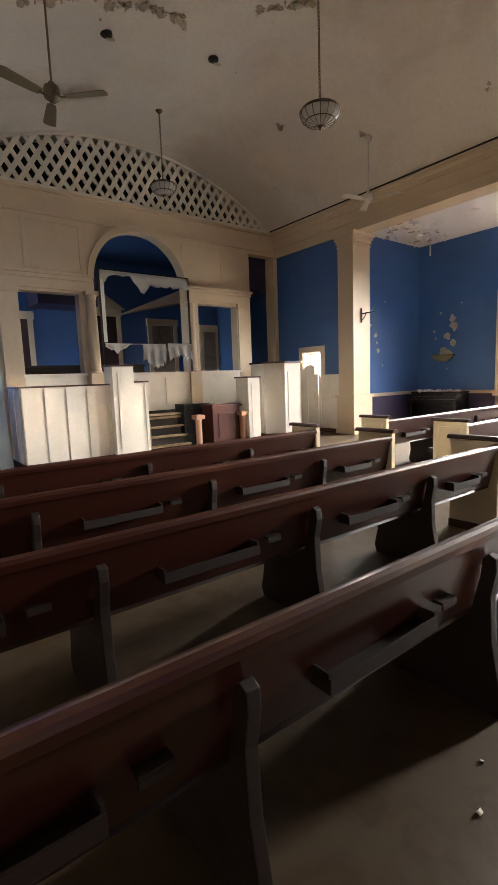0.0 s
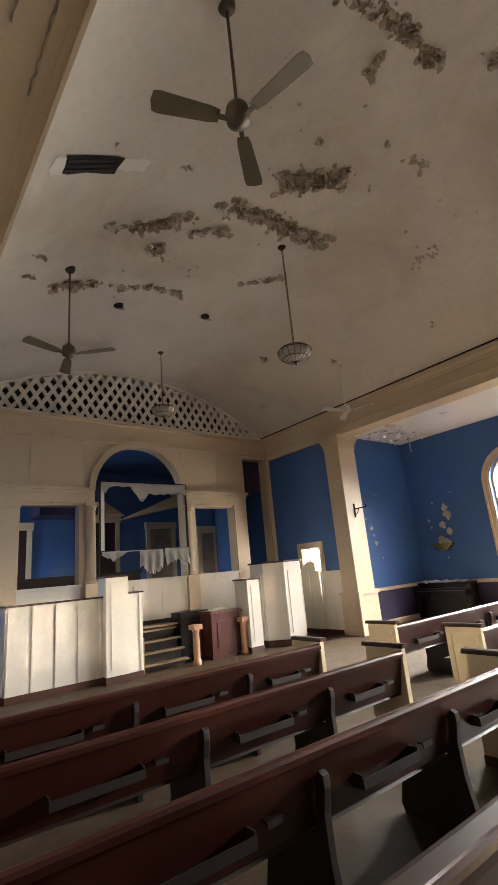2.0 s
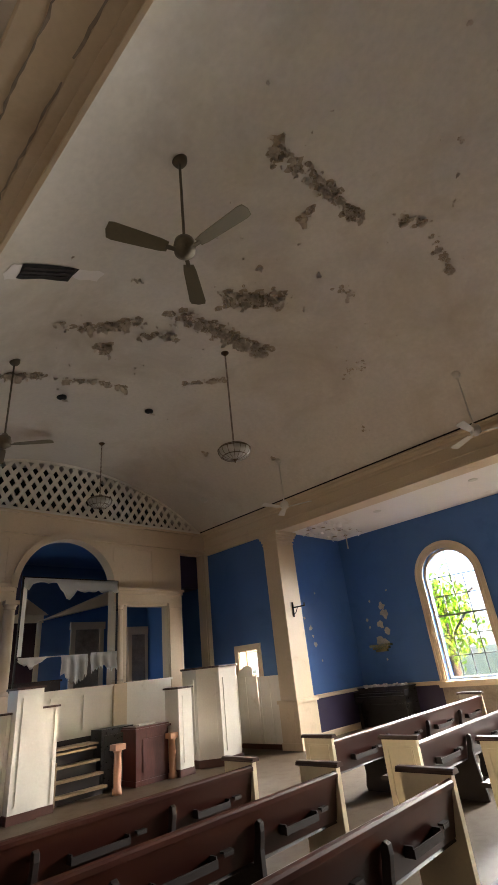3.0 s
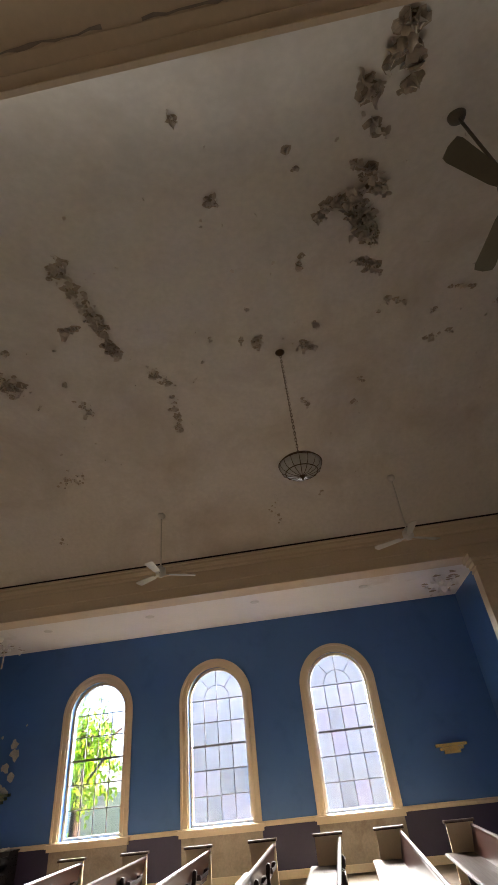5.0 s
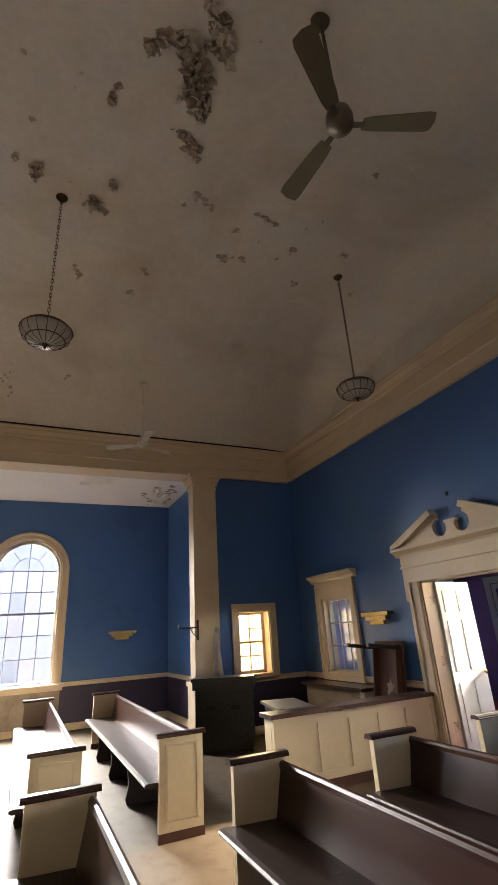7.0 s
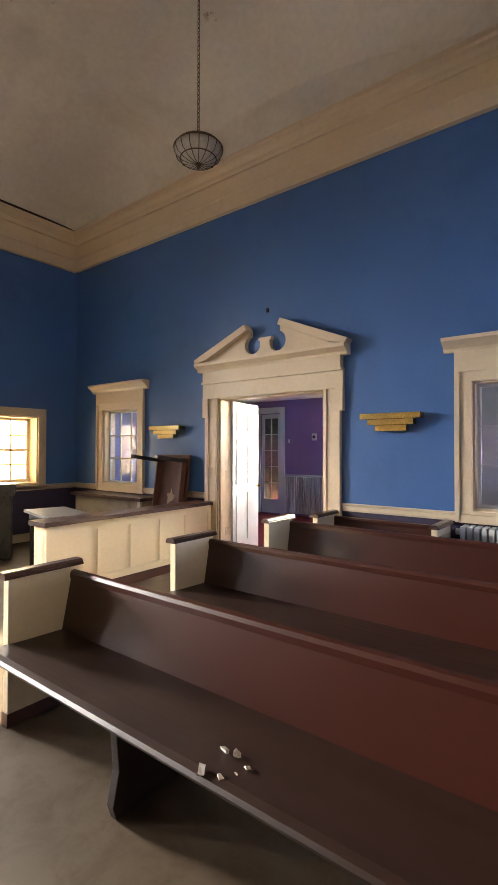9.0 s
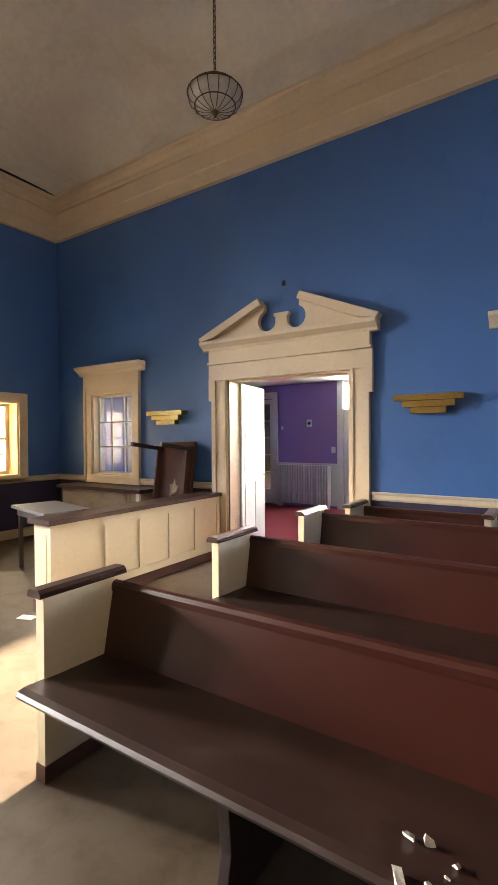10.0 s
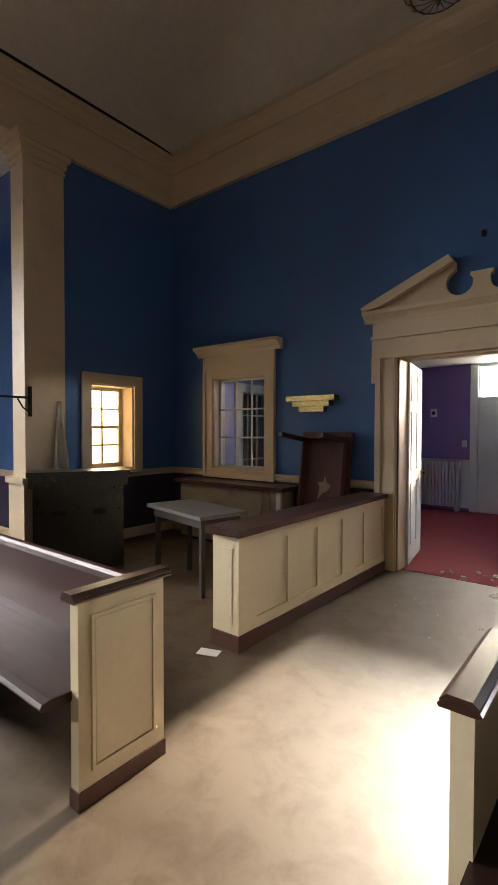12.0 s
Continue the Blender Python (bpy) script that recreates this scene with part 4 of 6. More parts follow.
for i, y in enumerate(WINY):
    w, fi, H = tall_window(y, "window_%d" % (i + 1))
    if not PANES:
        me = bpy.data.meshes.new("pane")
        b = boxes((0.140, -fi / 4 + 0.008, 0.006, 0.144, fi / 4 - 0.008, H - 0.006))
        b.to_mesh(me)
        me.materials.append(PANE)
        head = bpy.data.meshes.new("arched_pane")
        b = plate([[(fi * math.cos(math.pi * k / 24), WSPR + fi * math.sin(math.pi * k / 24)) for k in range(25)]], on_yz(0.140), 0.004)
        b.to_mesh(head)
        head.materials.append(PANE)
        PANES = [me, head]
    for r in range(5):
        for c in range(4):
            p = new("pane", PANES[0])
            p.parent, p.visible_shadow = w, False
            p.matrix_basis = Matrix.Translation((0, (c - 1.5) * fi / 2, 1.0 + r * H))
    p = new("arched_pane", PANES[1])
    p.parent, p.visible_shadow = w, False


# ---- small side windows ----
def small_window(name, y0, y1, x, z0, z1, mat):
    w = tagged(new(name), "small cream framed sash window with eight panes", "window", kind="structure")
    w.matrix_basis = Matrix.Translation((x, (y0 + y1) / 2, 0))
    a = (y1 - y0) / 2
    own("casing", plate([rect(-a - 0.14, z0 - 0.1, a + 0.14, z1 + 0.14), rect(-a, z0, a, z1)], on_yz(-0.03), 0.03), CREAM, w, bevel=0.004)
    own("lining", plate([rect(-a, z0, a, z1), rect(-a + 0.02, z0 + 0.02, a - 0.02, z1 - 0.02)], on_yz(-0.0), 0.32), CREAM, w)
    own("window_frame", plate([rect(-a + 0.02, z0 + 0.02, a - 0.02, z1 - 0.02), rect(-a + 0.075, z0 + 0.08, a - 0.075, z1 - 0.07)], on_yz(0.24), 0.05), SASH, w)
    H, W = (z1 - z0 - 0.15) / 4, (2 * a - 0.15)
    own("glazing_bar", boxes((0.25, -0.011, z0 + 0.08, 0.28, 0.011, z1 - 0.07), *[(0.25, -a + 0.07, z0 + 0.08 + k * H - (0.02 if k == 2 else 0.01), 0.28, a - 0.07, z0 + 0.08 + k * H + (0.02 if k == 2 else 0.01)) for k in (1, 2, 3)]), SASH, w)
    for r in range(4):
        for c in range(2):
            p = own("pane", boxes((0.262, -W / 2 + c * W / 2 + 0.008, z0 + 0.085 + r * H, 0.266, -W / 2 + (c + 1) * W / 2 - 0.008, z0 + 0.08 + (r + 1) * H - 0.005)), mat, w)
            p.visible_shadow = False


small_window("window_4", SMALLWIN[0], SMALLWIN[1], XE, SMALLWIN[2], SMALLWIN[3], AMBER)
small_window("window_5", 8.62, 9.30, XE, 0.97, 2.12, PANE)


# ---- south wall: two cased windows and the pedimented doorway ----
def cased_window(name, x0, x1):
    w = tagged(new(name), "cream cased interior window with a projecting cornice", "window", kind="structure")
    w.matrix_basis = Matrix.Translation(((x0 + x1) / 2, YS, 0))
    a = (x1 - x0) / 2
    z0, z1 = SWIN[2], SWIN[3]
    own("casing", boxes((-a - 0.16, 0, z0 - 0.12, -a, 0.035, z1 + 0.10), (a, 0, z0 - 0.12, a + 0.16, 0.035, z1 + 0.10), (-a, 0, z1, a, 0.035, z1 + 0.10), (-a - 0.16, 0, z0 - 0.12, a + 0.16, 0.04, z0)), CREAM, w, bevel=0.005)
    own("casing_moulding", boxes((-a - 0.16, 0.03, z0 - 0.1, -a - 0.115, 0.055, z1 + 0.1), (a + 0.115, 0.03, z0 - 0.1, a + 0.16, 0.055, z1 + 0.1)), CREAM, w, bevel=0.008)
    own("frieze_board", boxes((-a - 0.16, 0, z1 + 0.10, a + 0.16, 0.05, z1 + 0.30)), CREAM, w, bevel=0.004)
    own("cornice", sweep([(0, 0), (0.05, 0), (0.06, 0.03), (0.09, 0.06), (0.12, 0.08), (0.15, 0.10), (0.155, 0.135), (0, 0.135)], (-a - 0.26, 0, z1 + 0.30), (a + 0.26, 0, z1 + 0.30)), CREAM, w)
    own("lining", plate([rect(-a, z0, a, z1), rect(-a + 0.02, z0 + 0.02, a - 0.02, z1 - 0.02)], on_xz(0.0), 0.22), CREAM, w)
    H, W = (z1 - z0 - 0.10) / 3, (2 * a - 0.10) / 3
    own("window_frame", plate([rect(-a + 0.02, z0 + 0.02, a - 0.02, z1 - 0.02), rect(-a + 0.05, z0 + 0.05, a - 0.05, z1 - 0.05)], on_xz(-0.10), 0.04), TRIMWHITE, w)
    own("glazing_bar", boxes(*[(-a + 0.05, -0.135, z0 + 0.05 + k * H - 0.01, a - 0.05, -0.105, z0 + 0.05 + k * H + 0.01) for k in (1, 2)], *[(-a + 0.05 + k * W - 0.01, -0.13, z0 + 0.05, -a + 0.05 + k * W + 0.01, -0.11, z1 - 0.05) for k in (1, 2)]), TRIMWHITE, w)
    for r in range(3):
        for c in range(3):
            p = own("pane", boxes((-a + 0.06 + c * W, -0.122, z0 + 0.06 + r * H, -a + 0.04 + (c + 1) * W, -0.118, z0 + 0.04 + (r + 1) * H)), INNER, w)
            p.visible_shadow = False


cased_window("window_6", SWIN[0], SWIN[1])
cased_window("window_7", NWIN[0], NWIN[1])

dw = tagged(new("door_1"), "cream doorway with a broken pediment", "doorway", kind="structure")
dw.matrix_basis = Matrix.Translation((XC - 0.055, YS, 0))
DA = (DOOR[1] - DOOR[0]) / 2
own("casing", boxes((-DA - 0.23, 0, 0, -DA, 0.035, DOOR[2]), (DA, 0, 0, DA + 0.23, 0.035, DOOR[2])), CREAM, dw, bevel=0.004)
own("casing_moulding", boxes((-DA - 0.23, 0.035, 0, -DA - 0.17, 0.06, 2.20), (DA + 0.17, 0.035, 0, DA + 0.23, 0.06, 2.20), (-DA - 0.05, 0.035, 0, -DA - 0.015, 0.05, DOOR[2]), (DA + 0.015, 0.035, 0, DA + 0.05, 0.05, DOOR[2])), CREAM, dw, bevel=0.006)
own("ear", boxes((-DA - 0.27, 0, 2.02, -DA - 0.17, 0.065, DOOR[2] + 0.02), (DA + 0.17, 0, 2.02, DA + 0.27, 0.065, DOOR[2] + 0.02)), CREAM, dw, bevel=0.006)
own("lintel", boxes((-DA - 0.27, 0, DOOR[2], DA + 0.27, 0.06, 2.50)), CREAM, dw, bevel=0.006)
own("frieze_board", boxes((-DA - 0.25, 0, 2.50, DA + 0.25, 0.085, 2.66), (-DA - 0.27, 0, 2.485, DA + 0.27, 0.095, 2.515)), CREAM, dw, bevel=0.02)
own("cornice", sweep([(0, 0), (0.09, 0), (0.10, 0.03), (0.14, 0.06), (0.17, 0.08), (0.175, 0.12), (0, 0.12)], (-DA - 0.34, 0, 2.66), (DA + 0.34, 0, 2.66)), CREAM, dw)
W0 = DA + 0.34
def scroll(s):
    """One half of the broken pediment, with a round bite towards the middle."""
    pts = [(s * W0, 2.78), (s * (W0 - 0.02), 2.83), (s * 0.30, 3.17), (s * 0.24, 3.15)]
    cx, cz, r = 0.195, 2.945, 0.128
    for i in range(13):
        a = radians(70 - 250 * i / 12)
        pts.append((s * (cx + r * math.cos(a)), cz + r * math.sin(a)))
    pts += [(s * 0.08, 2.84), (s * 0.075, 2.97), (s * 0.10, 2.99), (s * 0.10, 3.02), (0.0, 3.02), (0.0, 2.78)]
    return pts
for s in (-1, 1):
    own("pediment", plate([scroll(s)], on_xz(0.07), 0.07), CREAM, dw)
    own("raking_cornice", plate([[(s * W0, 2.78), (s * (W0 + 0.03), 2.83), (s * 0.28, 3.21), (s * 0.24, 3.13), (s * (W0 - 0.22), 2.82)]], on_xz(0.15), 0.15), CREAM, dw, bevel=0.008)
own("lining", boxes((-DA, -0.22, 0, -DA + 0.02, 0.0, DOOR[2]), (DA - 0.02, -0.22, 0, DA, 0.0, DOOR[2]), (-DA, -0.22, DOOR[2] - 0.02, DA, 0, DOOR[2])), CREAM, dw)
tagged(mesh_ob("wall_plate", boxes((5.475, YS, 3.35, 5.515, YS + 0.012, 3.41)), BLACK, 0.004), "small black hole plate on the wall", "wall plate")


def six_panel_door(name, label, w, h, m):
    d = thing(name, label, "door")
    own("leaf", boxes((0, -0.02, 0.01, w, 0.02, h)), TRIMWHITE, d, bevel=0.003)
    for x0, x1 in ((0.10, w / 2 - 0.04), (w / 2 + 0.04, w - 0.10)):
        for z0, z1 in ((0.22, 0.92), (1.06, 1.72), (1.84, h - 0.12)):
            own("door_panel", boxes((x0, -0.028, z0, x1, 0.028, z1)), TRIMWHITE, d, bevel=0.012)
    own("knob", lathe([(0.0, -0.075), (0.022, -0.07), (0.026, -0.05), (0.012, -0.035), (0.012, 0.035), (0.026, 0.05), (0.022, 0.07), (0.0, 0.075)], 14, m=pose(w - 0.07, 0, 1.0, 90, 0, 0)), BRASS, d, "brass knob")
    d.matrix_basis = m
    return d


six_panel_door("panel_door_leaf", "white six-panel door leaf standing open into the vestibule", 0.82, 2.26, pose(6.30, -6.645, 0, 0, 0, -80))
# hinges on the jamb
for z in (0.35, 1.15, 1.95):
    tagged(mesh_ob("door_hinge", boxes((6.300, -6.60, z, 6.312, -6.50, z + 0.12)), IRON, 0.003), "dark door hinge on the jamb", "hinge", "door hinges")

# brass tiered wall lights
def sconce(name, x, y, z, turn):
    s = thing(name, "tiered polished brass wall light", "wall light", "tiered wall lights")
    for k, (w, d) in enumerate(((0.66, 0.13), (0.50, 0.11), (0.34, 0.09))):
        own("tier", boxes((-w / 2, 0, 0.13 - k * 0.065, w / 2, d, 0.19 - k * 0.065)), BRASS, s, bevel=0.004)
    own("back_plate", boxes((-0.15, -0.0, 0.02, 0.15, 0.01, 0.18)), BRASS, s)
    s.matrix_basis = pose(x, y, z, 0, 0, turn)
sconce("wall_sconce", 7.34, YS, 1.73, 0)
sconce("wall_sconce", 3.83, YS, 1.77, 0)
sconce("wall_sconce", TE, -3.35, 1.75, 90)
sconce("wall_sconce", TE, 7.08, 1.75, 90)

# ---- enclosure in the corner ----
pt = thing("low_partition", "low ivory panelled partition with a dark wooden cap", "partition", "", (6.44, -3.90, 0))
LP = 2.44
own("board", boxes((0.0, -LP, 0.1, 0.20, -0.2, 0.79)), IVORY, pt, bevel=0.004)
own("end_post", boxes((-0.014, -0.20, 0.1, 0.222, 0.0, 0.79)), IVORY, pt, bevel=0.004)
own("raised_panel", boxes((0.045, 0.0, 0.18, 0.165, 0.005, 0.70)), IVORY, pt, bevel=0.003)
own("top_rail", boxes((-0.011, -LP, 0.695, 0.0, -0.2, 0.788)), IVORY, pt, bevel=0.003)
own("bottom_rail", boxes((-0.011, -LP, 0.104, 0.0, -0.2, 0.185)), IVORY, pt, bevel=0.003)
for k in range(5):
    a = -0.2 - 0.448 * (k + 1)
    own("stile", boxes((-0.011, a, 0.185, 0.0, a + 0.055, 0.695)), IVORY, pt, bevel=0.003)
own("cap", boxes((-0.048, -LP, 0.79, 0.25, -0.235, 0.833), (-0.055, -0.235, 0.79, 0.265, 0.04, 0.837)), CAPWOOD, pt, "dark moulded wooden cap", bevel=0.014)
own("base", boxes((-0.02, -LP, 0, 0.22, -0.21, 0.105), (-0.024, -0.21, 0, 0.234, 0.014, 0.11)), BASEWOOD, pt, "red-brown base", bevel=0.003)

TABLEGREY = material("dusty_table_top", (0.13, 0.115, 0.11), 0.45, var=0.2, scale=3, fine=30, bump=0.03)
tb = thing("small_table", "dark wooden table with a pale dusty top", "table", "", (7.72, -4.77, 0))
own("tabletop", boxes((-0.50, -0.27, 0.715, 0.50, 0.27, 0.75), m=pose(0, 0, 0, 0, 0, -12)), TABLEGREY, tb, "dusty pale top", bevel=0.008)
own("apron", boxes((-0.44, -0.22, 0.63, 0.44, 0.22, 0.715), m=pose(0, 0, 0, 0, 0, -12)), DARKWOOD, tb, bevel=0.004)
for x in (-0.41, 0.41):
    for y in (-0.19, 0.19):
        own("leg", boxes((x - 0.021, y - 0.021, 0, x + 0.021, y + 0.021, 0.63), m=pose(0, 0, 0, 0, 0, -12)), DARKWOOD, tb, bevel=0.005)

def upright_piano(name, label, w, d, h, m):
    p = thing(name, label, "piano")
    own("case", boxes((-w / 2, 0, 0.0, w / 2, d * 0.6, h - 0.03)), BLACK, p, bevel=0.006)
    own("lid", boxes((-w / 2 - 0.02, -0.02, h - 0.03, w / 2 + 0.02, d * 0.62, h)), BLACK, p, bevel=0.008)
    own("key_bed", boxes((-w / 2, d * 0.6, 0.60, w / 2, d, 0.72)), BLACK, p, bevel=0.006)
    own("fallboard", boxes((-w / 2 + 0.06, d * 0.6, 0.72, w / 2 - 0.06, d * 0.82, 0.78)), BLACK, p, bevel=0.008)
    own("music_desk", boxes((-w / 2 + 0.2, d * 0.6, 0.80, w / 2 - 0.2, d * 0.63, h - 0.1)), BLACK, p, bevel=0.004)
    for s in (-1, 1):
        own("cheek", boxes((s * w / 2 - 0.03 if s > 0 else s * w / 2, d * 0.6, 0.55, s * w / 2 if s > 0 else s * w / 2 + 0.03, d, 0.84)), BLACK, p, bevel=0.006)
        own("leg", boxes((s * (w / 2 - 0.08) - 0.03, d - 0.09, 0.0, s * (w / 2 - 0.08) + 0.03, d - 0.02, 0.60)), BLACK, p, bevel=0.005)
    own("lower_panel", boxes((-w / 2 + 0.08, d * 0.6, 0.12, w / 2 - 0.08, d * 0.62, 0.52)), BLACK, p, bevel=0.004)
    p.matrix_basis = m
    return p


upright_piano("upright_piano", "black upright piano under peeling wall paint", 1.5, 0.62, 0.92, pose(13.15, 7.08, 0, 0, 0, 90))
org = thing("organ_console", "black organ console turned away, with two hand holes", "organ", "", (8.98, -4.38, 0))
own("back_panel", boxes((-0.45, 0.0, 0.02, 0.45, 0.03, 0.92)), BLACK, org, bevel=0.004)
own("body", boxes((-0.46, -0.55, 0.0, 0.46, 0.0, 0.90)), BLACK, org, bevel=0.006)
own("top", boxes((-0.50, -0.60, 0.90, 0.50, 0.06, 1.02), (-0.52, -0.30, 1.02, 0.52, 0.08, 1.07)), BLACK, org, bevel=0.01)
# raised near-black plates paint the shade inside the two hand holes
for x in (-0.2, 0.2):
    own("hand_hole", boxes((x - 0.07, 0.03, 0.60, x + 0.07, 0.034, 0.66)), VOIDSHADE, org, bevel=0.001)
org.matrix_basis = pose(8.98, -4.28, 0, 0, 0, 62)

UNDERSIDE = material("dull_table_underside", (0.075, 0.027, 0.017), 0.7, var=0.3, scale=3, fine=12, bump=0.06, stretch=(5, 5, 0.7))
ut = thing("upended_table", "mahogany table tipped on its side with legs sticking out", "table", "", (6.90, -5.98, 0))
TM = pose(0, 0, 0.0, 8, 0, 0)
own("tabletop", boxes((-0.32, -0.025, 0, 0.32, 0.01, 1.50), m=TM), UNDERSIDE, ut, bevel=0.008)
own("apron", boxes((-0.27, 0.01, 0.06, -0.25, 0.10, 1.44), (0.25, 0.01, 0.06, 0.27, 0.10, 1.44), (-0.27, 0.01, 1.42, 0.27, 0.10, 1.44), m=TM), UNDERSIDE, ut, bevel=0.004)
for x in (-0.25, 0.25):
    for z in (0.10, 1.40):
        own("leg", boxes((x - 0.025, 0.01, z - 0.025, x + 0.025, 0.58, z + 0.025), m=TM), DARKWOOD, ut, bevel=0.006)
own("torn_patch", plate([[(-0.07, 0.83), (0.0, 0.80), (0.06, 0.72), (0.04, 0.86), (0.07, 0.92), (0.0, 0.93), (-0.02, 1.0), (-0.05, 0.92), (-0.10, 0.90)]], TM @ on_xz(0.016), 0.004), TANWOOD, ut, "bare scratched wood patch")
bx = thing("wooden_counter", "low wooden counter with a dark top by the wall", "counter", "", (8.45, -6.15, 0))
own("front", boxes((-0.85, 0.06, 0.05, 0.85, 0.10, 0.78)), MOUNTGREY, bx, bevel=0.004)
own("side_panel", boxes((-0.85, -0.2, 0.05, -0.81, 0.06, 0.78)), MOUNTGREY, bx, bevel=0.004)
own("side_panel", boxes((0.81, -0.2, 0.05, 0.85, 0.06, 0.78)), MOUNTGREY, bx, bevel=0.004)
for k in range(5):
    own("flute", boxes((-0.70 + k * 0.03, 0.10, 0.08, -0.685 + k * 0.03, 0.112, 0.76)), MOUNTGREY, bx, bevel=0.003)
own("corner_strip", boxes((-0.86, 0.07, 0.0, -0.80, 0.11, 0.78)), TRIMWHITE, bx, "pale corner strip")
own("top", boxes((-0.92, -0.22, 0.78, 0.92, 0.16, 0.83)), CAPWOOD, bx, "dark worn top", bevel=0.01)
own("foot", boxes((-0.83, -0.18, 0, 0.83, 0.05, 0.05)), DARKWOOD, bx)

ut.matrix_basis = pose(7.10, -6.08, 0, 0, 0, 0)

# short pew end and radiator against the south wall
sp = pew(1.25, supports=(), racks=())
tagged(sp, "dark cherry-stained wooden pew standing against the wall", "pew", GROUP_W)
sp.matrix_basis = Matrix.Translation((3.25, YS + 0.52, 0))


def radiator(name, x0, x1, y, h, label):
    r = thing(name, label, "radiator", "", ((x0 + x1) / 2, y, 0))
    n = int((x1 - x0) / 0.062)
    me = None
    for k in range(n):
        x = x0 - (x0 + x1) / 2 + 0.03 + k * 0.062
        if me is None:
            b = boxes((-0.021, -0.09, 0.10, 0.021, 0.09, h))
            ob = own("fin", b, RADIATOR, r, bevel=0.018)
            me = ob.data
            ob.matrix_basis = Matrix.Translation((x, 0, 0))
        else:
            ob = new("fin", me)
            ob.parent = r
            ob.matrix_basis = Matrix.Translation((x, 0, 0))
    own("pipe", tube([(-(x1 - x0) / 2, 0, 0.16), ((x1 - x0) / 2, 0, 0.16)], 0.03, 8), RADIATOR, r)
    own("pipe", tube([(-(x1 - x0) / 2, 0, h - 0.06), ((x1 - x0) / 2, 0, h - 0.06)], 0.03, 8), RADIATOR, r)
    for s in (-1, 1):
        own("foot", boxes((s * ((x1 - x0) / 2 - 0.05) - 0.03, -0.07, 0, s * ((x1 - x0) / 2 - 0.05) + 0.03, 0.07, 0.11)), RADIATOR, r, bevel=0.01)

# ---- vestibule beyond the doorway ----
VY, VZ = -10.9, 2.74
setting("floor_vestibule", boxes((2.6, VY - 0.2, -0.25, 10.1, YS - 0.105, 0.004)), CARPET, "red carpet of the vestibule", "floor")
setting("ceiling_vestibule", boxes((2.6, VY - 0.2, VZ, 10.1, YS - 0.22, VZ + 0.15)), CEILING, "white vestibule ceiling", "ceiling")
setting("wall_vestibule_south", plate([rect(6.68, 0, 9.9, VZ), rect(8.30, 0.02, 8.85, 2.42)], on_xz(VY), 0.2), PURPLE, "purple painted vestibule wall", "wall")
setting("wall_vestibule_entrance", plate([rect(2.6, 0, 6.68, VZ), rect(4.50, 2.13, 6.54, 2.68)], on_xz(VY), 0.2), TRIMWHITE, "white painted entrance wall with a transom light", "wall")
LAVENDER = material("lavender_paint", (0.27, 0.29, 0.60), 0.5, var=0.06, scale=1, fine=40, bump=0.05)
setting("wall_vestibule_east", plate([rect(VY, 0, YS - 0.22, VZ), rect(-8.95, 0.55, -8.12, 2.2)], on_yz(9.9), 0.2), LAVENDER, "lavender blue painted vestibule wall with a window", "wall")
# west wall is out of view; its window is added to let light in
setting("wall_vestibule_west", plate([rect(VY, 0, YS - 0.22, VZ), rect(-9.05, 0.85, -8.15, 2.25)], on_yz(2.4), 0.2), PURPLE, "unseen purple painted vestibule wall with an added window", "wall")
ww = tagged(new("window_9"), "unseen white sash window added to light the vestibule", "window", kind="structure")
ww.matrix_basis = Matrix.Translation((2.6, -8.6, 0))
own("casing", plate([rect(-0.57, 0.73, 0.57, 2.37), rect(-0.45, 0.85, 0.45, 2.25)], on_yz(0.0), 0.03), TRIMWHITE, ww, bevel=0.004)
own("pane", boxes((-0.107, -0.45, 0.85, -0.103, 0.45, 2.25)), DIMMING, ww)
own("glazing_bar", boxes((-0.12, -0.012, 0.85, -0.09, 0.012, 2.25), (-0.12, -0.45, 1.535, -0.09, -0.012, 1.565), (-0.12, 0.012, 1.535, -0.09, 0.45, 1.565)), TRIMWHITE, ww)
dd = boxes((6.70, VY, 0.06, 8.25, VY + 0.02, 0.90))
setting("dado_vestibule", dd, TRIMWHITE, "white painted vestibule dado", "wall", 0.004)
setting("chair_rail_vestibule", boxes((6.70, VY, 0.90, 8.25, VY + 0.035, 0.97)), TRIMWHITE, "white chair rail", "trim", 0.008)
fd = thing("french_door", "white framed glass door with many small panes", "door", "", (8.575, VY, 0))
own("casing", boxes((-0.42, 0, 0, -0.29, 0.04, 2.55), (0.29, 0, 0, 0.42, 0.04, 2.55), (-0.42, 0, 2.44, 0.42, 0.05, 2.58)), TRIMWHITE, fd, bevel=0.005)
own("stile", boxes((-0.275, -0.05, 0.02, -0.20, -0.01, 2.42), (0.20, -0.05, 0.02, 0.275, -0.01, 2.42), (-0.2, -0.05, 0.02, 0.2, -0.01, 0.35), (-0.2, -0.05, 2.32, 0.2, -0.01, 2.42)), TRIMWHITE, fd, bevel=0.003)
own("glazing_bar", boxes((-0.01, -0.04, 0.35, 0.01, -0.02, 2.32), *[(-0.2, -0.04, 0.35 + k * 0.394 - 0.01, 0.2, -0.02, 0.35 + k * 0.394 + 0.01) for k in range(1, 5)]), TRIMWHITE, fd)
for r in range(5):
    for c in range(2):
        p = own("pane", boxes((-0.195 + c * 0.205, -0.032, 0.362 + r * 0.394, -0.015 + c * 0.205, -0.028, 0.732 + r * 0.394)), INNER, fd)
        p.visible_shadow = False
